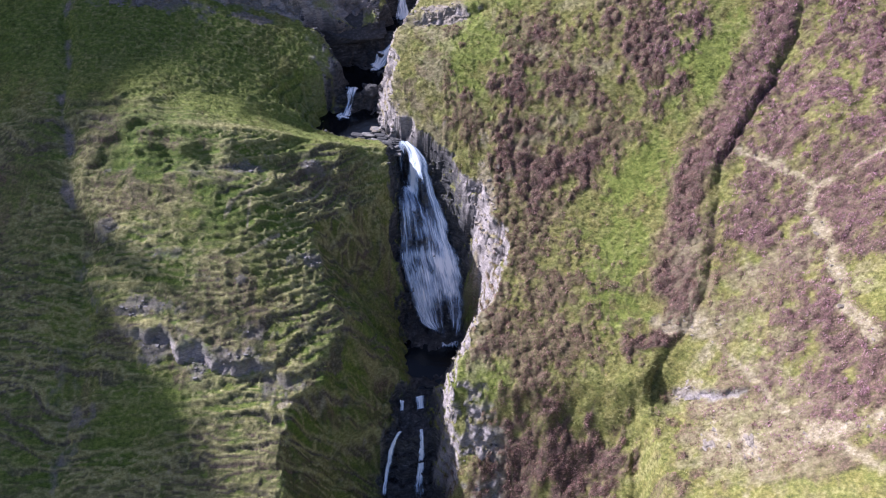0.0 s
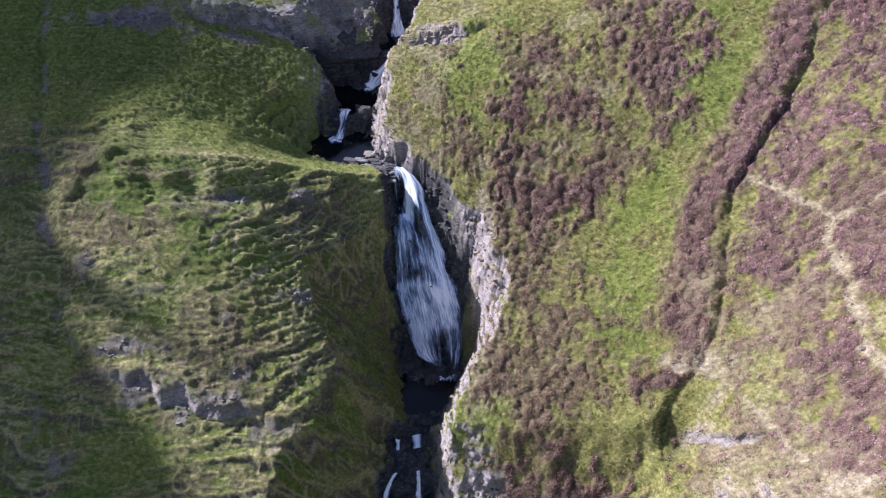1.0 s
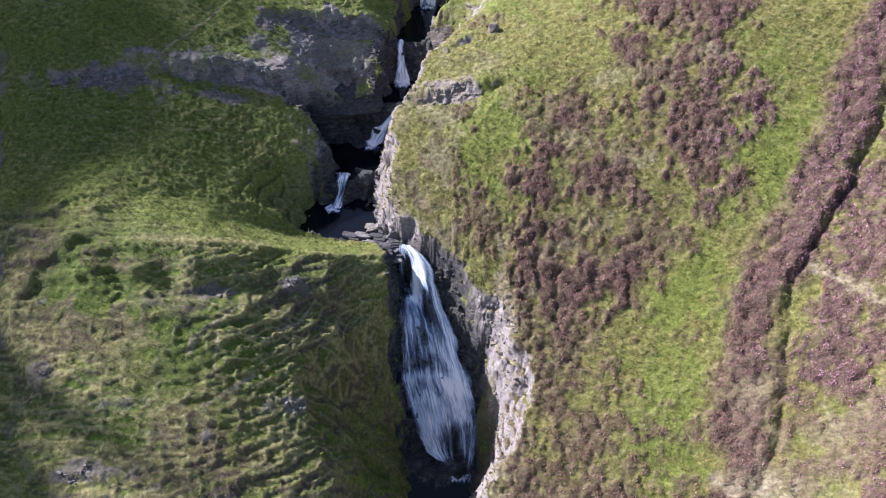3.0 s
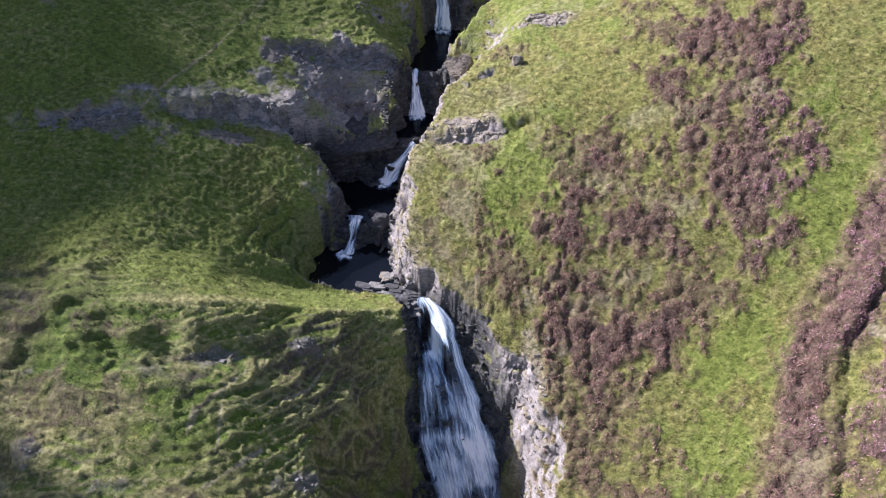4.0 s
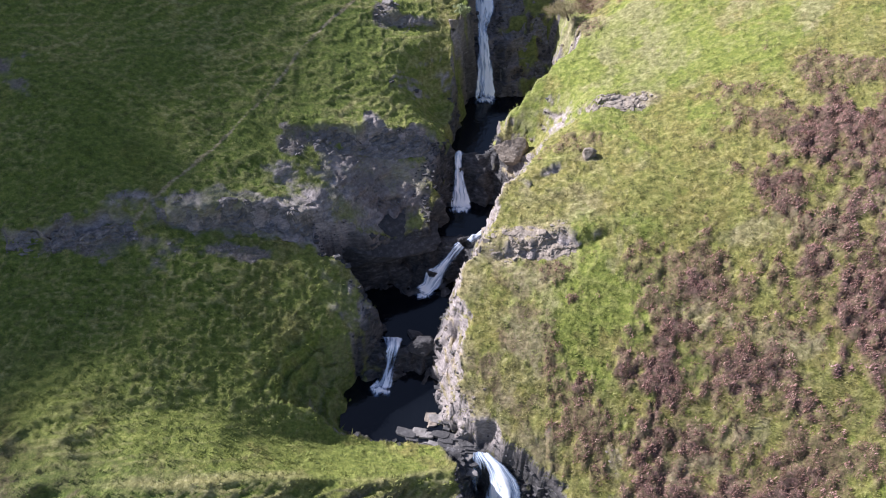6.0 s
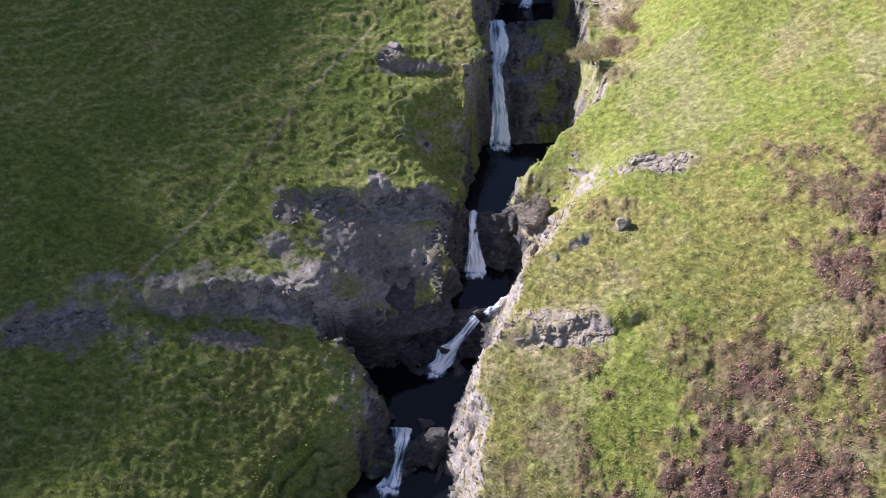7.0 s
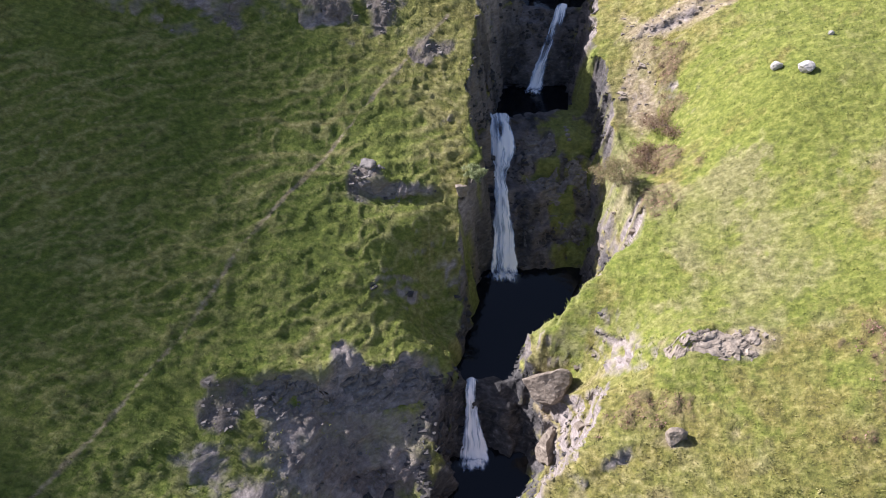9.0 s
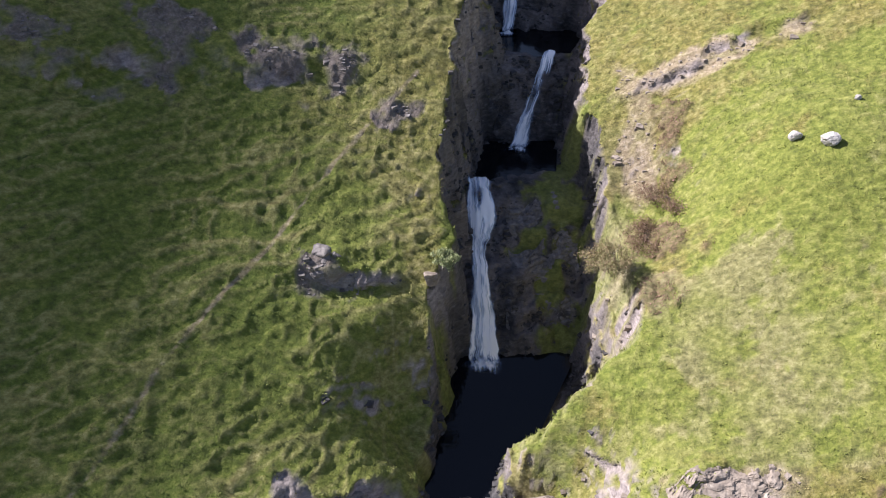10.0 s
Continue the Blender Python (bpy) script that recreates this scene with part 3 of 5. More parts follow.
RUSSET += [(9.9, 60.4, 3.9, 4.0, -2), (7.0, 53.0, 4.5, 5.0, 0), (12.0, 47.0, 5.0, 3.5, 0), (30.0, 33.0, 5.0, 4.0, 0), (33.5, 48.0, 4.0, 3.0, 0), (8.3, 106.6, 1.8, 1.2, 0), (4.0, 88.6, 1.9, 0.9, 0), (6.6, 103.0, 1.0, 1.8, 0), (9.5, 114.5, 1.2, 2.5, 0), (-33, 55.5, 4.0, 1.2, 0), (-26, 44.0, 6.0, 2.0, -8), (-14, 41.0, 4.0, 1.6, 0), (-30, 60.5, 4, 0.9, 0), (-20, 47.5, 6, 1.4, 0), (-1, 79.0, 3.5, 1.5, 0)]
LUSH = [(18.9, 54.1, 3.6, 5.7, 0), (22.4, 61.3, 3.2, 3.0, 0), (30.7, 71.2, 3.2, 8.0, -15), (2.4, 42.8, 5.0, 2.0, 0), (-27.0, 68.5, 8.5, 5.0, 0), (-24.6, 53.9, 3.6, 2.2, 0),
        (-30.3, 57.5, 4.0, 2.2, 0), (-29.9, 38.4, 6.1, 3.4, 0), (-12.0, 44.4, 4.7, 2.2, 0), (-30.7, 73.0, 10.0, 5.0, 0), (-20.5, 86.5, 4.8, 2.6, 0), (4.1, 75.7, 6.0, 5.0, 0)]
LUSH += [(-13, 66.2, 7, 2.2, 0), (-21, 66.5, 6, 2.5, 0), (-25, 56, 5, 2.5, 0), (-33, 62, 5, 2.0, 0), (-29, 51, 3, 2.0, 0), (-18, 52, 4, 2.0, 0), (-38, 98, 20, 24, 0), (-16, 100, 9, 10, 0), (14, 98, 9, 7, 0), (21, 110, 10, 9, 0), (-15.4, 106.0, 5.7, 4.3, 0), (-13.4, 96.2, 4.0, 5.2, 0), (-25.4, 84.5, 4.1, 2.0, 0), (5.5, 95.3, 2.2, 4.4, 0), (15.2, 105.2, 6.7, 5.4, 0), (-43, 60, 5, 30, 0)]
BARE = [(27.5, 45.0, 1.6, 1.0, 0), (28.0, 42.6, 1.2, 0.8, 0), (26.0, 40.0, 1.4, 0.9, 0), (27.0, 34.5, 1.0, 1.6, 0), (29.6, 33.0, 0.9, 2.0, 0), (36, 31.5, 2.5, 0.8, 0), (25.9, 45.9, 2.1, 1.0, 0), (4.8, 61.4, 0.9, 3.8, 0), (7.6, 91.6, 2.9, 0.8, 0), (4.7, 86.9, 0.8, 0.6, 0),
        (-1.2, 80.4, 3.8, 0.9, 0), (-0.8, 92.8, 2.5, 0.6, 0), (13.0, 117.6, 3.9, 0.9, 0), (8.1, 114.6, 1.2, 3.3, 0), (5.4, 104.4, 1.0, 3.0, 0), (-7.2, 73.0, 0.9, 3.5, 0), (-5.6, 70.0, 1.2, 2.0, 0)]
STRAW = [(13.5, 67.2, 4.5, 0.5, -4), (10.5, 65.6, 2.0, 0.5, 0), (17.5, 78.6, 4.0, 0.5, -6), (23.0, 80.0, 3.0, 0.5, -6), (16.0, 72.6, 3.5, 0.5, -20), (30.5, 37.0, 3.5, 5.0, 0), (33.0, 31.0, 4.0, 3.0, 0), (33.1, 48.3, 2.7, 1.4, 0), (40.0, 42.7, 1.6, 1.5, 0), (30.4, 44.9, 2.0, 1.4, 0), (26.5, 50, 0.8, 4, 0), (27.4, 36.5, 2.4, 4.5, 0), (27.2, 50.0, 1.2, 3.0, 0), (-1.5, 76.5, 3, 5, 0), (3, 47, 2.5, 6, 0), (9, 101, 3, 3, 0), (13, 95, 4, 3, 0), (22, 99, 4, 4, 0), (3, 83, 4, 2.5, 0)]
SCREE = [(-33.6, 78.4, 5.0, 0.9, 8), (-24.0, 80.0, 4.0, 0.6, 5), (-16.9, 90.2, 3.4, 1.2, 0), (-42.0, 89.1, 2.9, 1.2, 0), (-13.5, 88.0, 3.0, 1.4, 0), (-25.9, 112.6, 1.4, 0.6, 0), (-22.6, 113.6, 1.6, 0.9, 10), (-21.0, 116.4, 1.6, 1.2, 0), (-29.0, 114.3, 2.4, 0.7, 20),
         (-16.4, 115.4, 3.0, 0.9, 0), (-14.0, 116.6, 1.8, 0.9, 0), (-8.6, 114.0, 0.9, 0.7, 30), (-7.0, 116.4, 0.8, 0.7, 30), (-12.0, 103.6, 1.6, 0.8, 0), (-38.2, 45.0, 1.0, 3.2, 0), (-39.5, 40.0, 1.0, 2.5, 0), (-38.0, 36.5, 1.2, 2.0, 0)]
# thin stony streaks on the steep face below the shelf
SCREE += [(-20.6, 59.6, 5.0, 0.5, 14), (-16.4, 61.2, 2.5, 0.4, 5), (-34.6, 52.6, 2.6, 0.5, 0), (-25.0, 48.5, 3.0, 0.45, 0), (-31.8, 46.2, 3.0, 0.5, 0), (-29.5, 43.2, 1.6, 0.8, 0), (-20.3, 44.1, 1.0, 1.0, 0), (-24.5, 41.2, 5.0, 0.9, 4), (-19.0, 40.2, 3.0, 1.0, 0),
          (-29.5, 50.4, 1.6, 0.4, 0), (-15.2, 51.8, 1.4, 0.6, 20), (-36.0, 57.0, 1.5, 0.5, 0)]
ROCKY = [(-12.6, 88.6, 7.2, 3.6, 6), (-24.0, 82.6, 7.0, 1.1, 10), (-17.6, 83.8, 3.4, 1.8, 0), (-15.2, 78.4, 3.2, 1.6, -20), (-13.6, 76.4, 1.2, 1.6, 0)]
MOSS = [(5.8, 104.6, 1.5, 3.0, 0), (6.6, 108.5, 1.0, 2.5, 0), (-10.2, 87.2, 0.9, 0.8, 0), (-17.2, 73.6, 2.4, 4.2, 0), (-16.8, 69.6, 1.6, 1.6, 0), (0.8, 96.4, 2.4, 1.9, 0), (4.4, 99.5, 1.3, 2.4, 0), (-1.0, 98.5, 1.2, 1.2, 0), (3.7, 113.6, 2.0, 1.9, 0), (4.0, 110.8, 1.2, 1.1, 0), (2.3, 109.0, 1.0, 1.0, 0), (0.9, 111.2, 1.2, 0.6, 0), (2.9, 106.6, 1.1, 0.9, 0), (3.4, 116.6, 1.2, 1.2, 0), (-16.3, 74.5, 1.0, 3.0, 0), (-5.0, 108.0, 0.6, 1.6, 0), (-5.6, 101.5, 0.6, 2.0, 0),
        (-7.2, 97.0, 0.8, 1.6, 0), (-6.0, 51.5, 1.2, 2.5, 0), (3.6, 56.0, 0.6, 2.5, 0)]
# trodden or bare lines: half width, then the way
TRACKS = [(0.42, (32.9, 60.2), (36.9, 56.1), (38.5, 54.1), (37.7, 52.2), (38.7, 48.1), (38.4, 42.6), (39.6, 38.0)), (0.4, (38.5, 54.1), (40.7, 53.9), (46.0, 55.0)),
          (0.4, (26.8, 44.6), (28.6, 42.9), (30.8, 38.8), (32.6, 34.9), (34.1, 32.5), (35.7, 29.8), (37.2, 27.6)), (0.085, (-31.4, 80.2), (-26.5, 87.0), (-23.0, 92.6), (-21.6, 95.5), (-20.2, 98.6), (-17.8, 102.3), (-15.6, 105.1), (-13.2, 108.9), (-9.8, 113.1), (-6.9, 116.4)),
          (0.16, (-18.2, 59.7), (-21.0, 56.8), (-22.9, 55.2), (-23.5, 53.7)), (0.15, (-18.0, 53.3), (-19.7, 51.9), (-22.0, 50.5)),
          (0.22, (-24.8, 45.6), (-26.5, 44.7), (-28.1, 42.8)), (0.12, (-21.0, 56.2), (-21.2, 53.1)), (0.25, (-11.0, 41.2), (-13.6, 39.9), (-17.0, 38.6)), (0.15, (-12.6, 62.0), (-14.6, 58.5), (-17.5, 56.0))]


def strip(x, y, half, *way):
    """1 along a broken line, 0 away from it."""
    best = 0 * x + 1e9
    for (x0, y0), (x1, y1) in zip(way, way[1:]):
        u = np.clip(((x - x0) * (x1 - x0) + (y - y0) * (y1 - y0)) / ((x1 - x0) ** 2 + (y1 - y0) ** 2), 0, 1)
        best = np.minimum(best, np.hypot(x - x0 - u * (x1 - x0), y - y0 - u * (y1 - y0)))
    return np.clip((half - best + 0.8 * half * fractal(x, y, 1.6, 301, 3, 0.6)) / (0.7 * half) + 0.4, 0, 1)


def zones(x, y, d, slope, lip, riser):
    """How much of a place is heather, lush grass, pale bare ground and rock."""
    def most(patches, seed, ragged):
        return np.max([spot(x, y, *h, seed + i, ragged) for i, h in enumerate(patches)], axis=0)
    heather = np.maximum(most(HEATHER, 401, 0.55), 0.85 * np.clip(2.0 * fractal(x, y, 4.0, 95, 4, 0.6) - np.interp(x, (4, 20, 25, 30), (0.35, 1.1, 1.0, 0.1)) - 0.8 * np.clip((y - 58) / 6, 0, 1), 0, 1) * (x > 3) * np.clip((78 - y) / 8, 0, 1))
    u, dep, hw = along(DITCH, x, y)
    beside = np.clip(1.7 - np.abs(u + 2.9 + 1.2 * fractal(x, y, 3, 97, 3)) / 2.0, 0, 1) * (y > 44)
    heather = np.maximum(heather, 0.7 * most(RUSSET, 431, 0.8))
    lush = 0.85 * most(LUSH, 451, 0.6)
    rough = fractal(x, y, 2.5, 91, 4, 0.6)
    tracks = np.max([strip(x, y, *t) for t in TRACKS], axis=0)
    straw = 0.42 * most(STRAW, 531, 0.9)
    bare = np.maximum(np.maximum(most(BARE, 501, 0.6), straw) * np.clip(0.75 + 0.6 * rough, 0, 1), 0.85 * tracks)
    gentle = (x < -2) & (y < 66)
    rim = np.clip(1.25 - np.abs(d - 1.6) / 1.3 + 0.9 * rough, 0, 1) * (x > -8) * np.clip((y - 64) / 3, 0, 1) * np.clip((118 - y) / 8, 0, 1) * (x > np.interp(y, BED[:, 0], BED[:, 2]))
    bare = np.maximum(bare, 0.4 * rim)
    rock = np.clip((slope - np.where(gentle, np.where(d > 0.8, 6.0, 2.3), 1.45) + 0.5 * rough) / 0.35, 0, 1) * np.clip((np.where((x < -9) & (y > 67) & (y < 81), 3.6, 8.0) - d) / 1.6, 0, 1)
    rock = np.maximum(rock, np.clip((0.4 - d + 0.5 * rough) / 0.5, 0, 1))
    rock = np.maximum(rock, crag_steps(x, y)[1] * np.clip((slope - 1.05 + 1.0 * rough) / 0.4, 0, 1))
    rock = np.maximum(rock, 0.95 * most(ROCKY, 521, 0.5) * np.clip(0.85 + 0.5 * rough, 0, 1))
    scree = 0.85 * most(SCREE, 551, 1.0) * np.clip(0.6 + 1.1 * rough, 0, 1) * np.where(y < 66, 0.65, 1.0)
    u, dep, hw = along(RUNNEL, x + 0.8 * fractal(x, y, 4, 71, 2), y)
    scree = np.maximum(scree, 0.8 * np.clip(0.35 - np.abs(u) / (0.7 * hw) + 1.0 * rough, 0, 1))
    rock = np.maximum(rock, 0.5 * scree)
    moss = most(MOSS, 581, 0.6)
    rock, lush = rock * (1 - 0.85 * moss), np.maximum(lush, moss)
    bare = np.maximum(bare, np.where((x < -5) & (y < 66), 0.6, 0.22) * lip * np.clip(0.6 + 0.8 * vnoise(x, y, 4.0, 93), 0, 1))
    face = (x < -5) * np.clip((66 - y) / 4, 0, 1)
    heather = np.maximum(heather, face * np.clip(0.5 + 1.1 * fractal(x * 0.6, y, 5.0, 99, 4, 0.6), 0, 0.85) * np.clip(0.6 + riser, 0, 1) * (1 - 0.6 * lush))
    keep = 1 - rock
    heather = heather * np.clip(1.2 + 1.0 * fractal(x, y, 1.9, 481, 4, 0.65), 0.1, 1)
    heather = np.maximum(heather, beside)
    return heather * keep * (1 - 0.8 * bare), lush * keep, bare * (1 - np.clip(0.9 - d, 0, 1)), rock, scree


def shaded_bank(x, y):
    """How much of a place is the bank left of the burn, its shade put into a darker, deeper green."""
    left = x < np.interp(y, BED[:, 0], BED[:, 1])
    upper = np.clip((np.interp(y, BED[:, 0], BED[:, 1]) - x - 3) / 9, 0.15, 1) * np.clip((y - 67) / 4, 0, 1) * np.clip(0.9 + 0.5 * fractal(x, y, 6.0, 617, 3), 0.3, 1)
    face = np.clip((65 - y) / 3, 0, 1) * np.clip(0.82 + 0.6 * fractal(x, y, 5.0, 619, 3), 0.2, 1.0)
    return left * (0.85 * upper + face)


def build_ground():
    xs = lines((-62, -46, 0.4), (-46, -19, 0.18), (-19, 8, 0.12), (8, 36, 0.2), (36, 50, 0.25), (50, 60, 0.4))
    ys = lines((4, 28, 0.5), (28, 134, 0.16), (134, 150, 0.5))
    X, Y = np.meshgrid(xs, ys)
    Z, D, lip, riser = land(X, Y, True, True)
    gy, gx = np.gradient(Z, ys, xs)
    zone = zones(X, Y, D, np.hypot(gx, gy), lip, riser)
    Z = Z + 0.45 * np.clip(zone[0], 0, 1) * (X > 0) * mounds(X, Y, 0.85, 41)
    # broken strata: rock steps in and out sideways, layer by layer
    rock = zone[3] * (np.abs(X) < 70) * np.clip(2.2 / np.maximum(np.hypot(gx, gy), 0.1), 0.25, 1)
    X = X + rock * (0.34 * vnoise(Y, Z * 1.6, 0.9, 601) + 0.16 * vnoise(Y, Z * 2.2, 0.35, 603))
    Y = Y + rock * (0.42 * vnoise(X * 1.3, Z * 1.2, 1.0, 605) + 0.18 * vnoise(X, Z * 2.4, 0.4, 607))
    ny, nx = X.shape
    idx = np.arange(nx * ny).reshape(ny, nx)
    faces = np.stack([idx[:-1, :-1], idx[:-1, 1:], idx[1:, 1:], idx[1:, :-1]], -1).reshape(-1, 4)
    me = mesh_from("ground", np.stack([X, Y, Z], -1).reshape(-1, 3), faces, GROUND)
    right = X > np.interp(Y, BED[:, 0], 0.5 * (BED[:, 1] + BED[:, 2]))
    dry_and_lit = np.clip((D - 0.7 + 0.5 * fractal(X, Y, 2.0, 611, 3)) / 1.1, 0, 1)
    # upper gully rock also lightened, standing in for light the narrow slot lacks
    dry_and_lit = np.maximum(dry_and_lit, 0.45 * np.clip((Y - 98) / 8, 0, 1) * np.clip(0.8 + fractal(X, Y, 2.0, 615, 3), 0, 1))
    dry_and_lit = np.maximum(dry_and_lit, 0.9 * right * np.clip((Y - 66.5) / 1.5, 0, 1) * np.clip((79 - Y) / 3, 0, 1) * np.clip(D / 0.4, 0, 1))
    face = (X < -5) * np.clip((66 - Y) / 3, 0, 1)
    # straw lips and earthy risers, pushed paler and darker to carry grazing light
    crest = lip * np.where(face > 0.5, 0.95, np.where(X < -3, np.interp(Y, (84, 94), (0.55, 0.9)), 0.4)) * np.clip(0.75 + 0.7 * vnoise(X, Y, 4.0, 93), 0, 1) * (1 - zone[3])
    dark_riser = riser * face * np.clip(0.55 + 0.8 * fractal(X * 0.6, Y, 4.0, 613, 3), 0, 0.9) * (1 - zone[3])
    for name, v in zip(("heather", "lush", "bare", "rock", "scree", "dry_and_lit", "crest", "dark_riser", "deep"), (*zone, dry_and_lit, crest, dark_riser, shaded_bank(X, Y))):
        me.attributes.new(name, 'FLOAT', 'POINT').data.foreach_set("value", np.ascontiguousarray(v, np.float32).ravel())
    return tagged(new("ground", me), "steep hillside of tussocky grass, heather and dark rock", "hillside", kind="structure")


build_ground()


# ---------------------------------------------------------------- grass and heather
def scattered(count, seed, first=-58):
    rng = np.random.default_rng(seed)
    x, y = rng.uniform(first, 56, count), rng.uniform(29, 135, count)
    # nothing grows where no walk comes near
    ok = (np.abs(x + 2) < 30 + 0.45 * (y - 20) + 8) & (y > 30) & (np.abs(x + 4) < np.where(y < 90, 60, 60 - 0.9 * (y - 90)) + 4)
    return x[ok], y[ok], rng


def ground_at(x, y):
    e = 0.25
    z, d, lip, riser = land(x, y, True, True)
    zx, zy = (land(x + e, y)[0] - z) / e, (land(x, y + e)[0] - z) / e
    return z, d, zx, zy, lip, riser


def blades(x, y, z, zx, zy, rng, count, length, width, spread, droop):
    """Tufts: `count` pointed blades each, leaning outward and down the slope."""
    n = len(x)
    a = rng.uniform(0, 2 * np.pi, (n, count))
    ln = length[:, None] * rng.uniform(0.55, 1.15, (n, count))
    lean = rng.uniform(0.15, 1.0, (n, count)) * spread
    ox, oy = rng.normal(0, 0.11, (n, count)), rng.normal(0, 0.11, (n, count))
    bx, by = x[:, None] + ox, y[:, None] + oy
    bz = z[:, None] + ox * zx[:, None] + oy * zy[:, None] - 0.05
    tx = bx + np.cos(a) * ln * lean - droop * zx[:, None] * ln
    ty = by + np.sin(a) * ln * lean - droop * zy[:, None] * ln
    tz = bz + ln * np.sqrt(np.maximum(1 - (0.8 * lean) ** 2, 0.1)) * 0.9
    w = width * rng.uniform(0.6, 1.3, (n, count))
    px, py = -np.sin(a) * w, np.cos(a) * w
    v = np.stack([np.stack([bx - px, by - py, bz], -1), np.stack([bx + px, by + py, bz], -1), np.stack([tx, ty, tz], -1)], 2).reshape(-1, 3)
    return v, np.arange(len(v)).reshape(-1, 3)


def plants(name, label, category, mat, count, seed, pick, blade_count, length, width, spread, droop, first=-58, clump=0.9, bushes=0):
    x, y, rng = scattered(count, seed, first)
    z, d, zx, zy, lip, riser = ground_at(x, y)
    zone = zones(x, y, d, np.hypot(zx, zy), lip, riser)
    left = (x < np.interp(y, BED[:, 0], BED[:, 1])) * (1 - bushes)
    chance = pick(*zone) * (d > 0.5) * (1 - left * np.where(y < 64, 0.75, 0.5)) * np.interp(y, (76, 94), (1.0, 1.0 if bushes else 0.55))
    ok = rng.uniform(0, 1, len(x)) < chance
    x, y, z, zx, zy = x[ok], y[ok], z[ok], np.clip(zx[ok], -2, 2), np.clip(zy[ok], -2, 2)
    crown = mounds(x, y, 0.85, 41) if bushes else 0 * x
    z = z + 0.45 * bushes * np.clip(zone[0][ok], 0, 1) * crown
    length = length * np.interp(y, (76, 94), (1.0, 0.6))
    v, f = blades(x, y, z, zx, zy, rng, blade_count, length * rng.uniform(0.6, 1.4, len(x)), width, spread, droop)
    me = mesh_from(name, v, f, mat, False)
    for key, val in zip(("heather", "lush", "bare", "rock", "scree"), zone):
        me.attributes.new(key, 'FLOAT', 'POINT').data.foreach_set("value", np.repeat(val[ok], blade_count * 3).astype(np.float32))
    # pale crowns and turf lips, dark gaps: light and shade put into tone
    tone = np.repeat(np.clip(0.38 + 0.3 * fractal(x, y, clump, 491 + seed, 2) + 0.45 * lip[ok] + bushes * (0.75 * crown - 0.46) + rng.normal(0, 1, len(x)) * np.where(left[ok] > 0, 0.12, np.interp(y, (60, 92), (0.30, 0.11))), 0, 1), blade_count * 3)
    me.attributes.new("deep", 'FLOAT', 'POINT').data.foreach_set("value", np.repeat(shaded_bank(x, y), blade_count * 3).astype(np.float32))
    bloom = np.repeat(np.clip((x - 24) / 8 + 0.9 * fractal(x, y, 5.0, 497, 3), 0.1, 1), blade_count * 3)
    me.attributes.new("bloom", 'FLOAT', 'POINT').data.foreach_set("value", bloom.astype(np.float32))
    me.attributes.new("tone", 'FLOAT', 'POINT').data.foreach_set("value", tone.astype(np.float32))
    return tagged(new(name, me), label, category, kind="stuff")


plants("grass_tufts", "rough green and straw-coloured tussock grass on the slopes", "grass", GRASS, 230000, 11,
       lambda h, l, b, r, s: (1 - 0.8 * h) * (1 - 0.6 * b) * (1 - 0.8 * r) * (1 - 0.8 * s), 6, 0.22, 0.033, 0.9, 0.35)
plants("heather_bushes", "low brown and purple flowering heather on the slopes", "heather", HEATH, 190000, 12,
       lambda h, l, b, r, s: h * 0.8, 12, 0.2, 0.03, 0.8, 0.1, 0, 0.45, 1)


# ---------------------------------------------------------------- water
def pool(rows, z, name, label):
    """Still water between left and right edges (y, xl, xr)."""
    rows = np.array(rows, float)
    ys = np.arange(rows[0, 0], rows[-1, 0] + 0.01, 0.5)
    xl, xr = np.interp(ys, rows[:, 0], rows[:, 1]), np.interp(ys, rows[:, 0], rows[:, 2])
    v, f = [], []
    n = 9
    for k, y in enumerate(ys):
        for i in range(n):
            v.append((xl[k] + (xr[k] - xl[k]) * i / (n - 1), y, z))
        if k:
            for i in range(n - 1):
                a = (k - 1) * n + i
                f.append((a, a + 1, a + n + 1, a + n))
    return tagged(new(name, mesh_from(name, v, f, WATER)), label, "water", kind="structure")


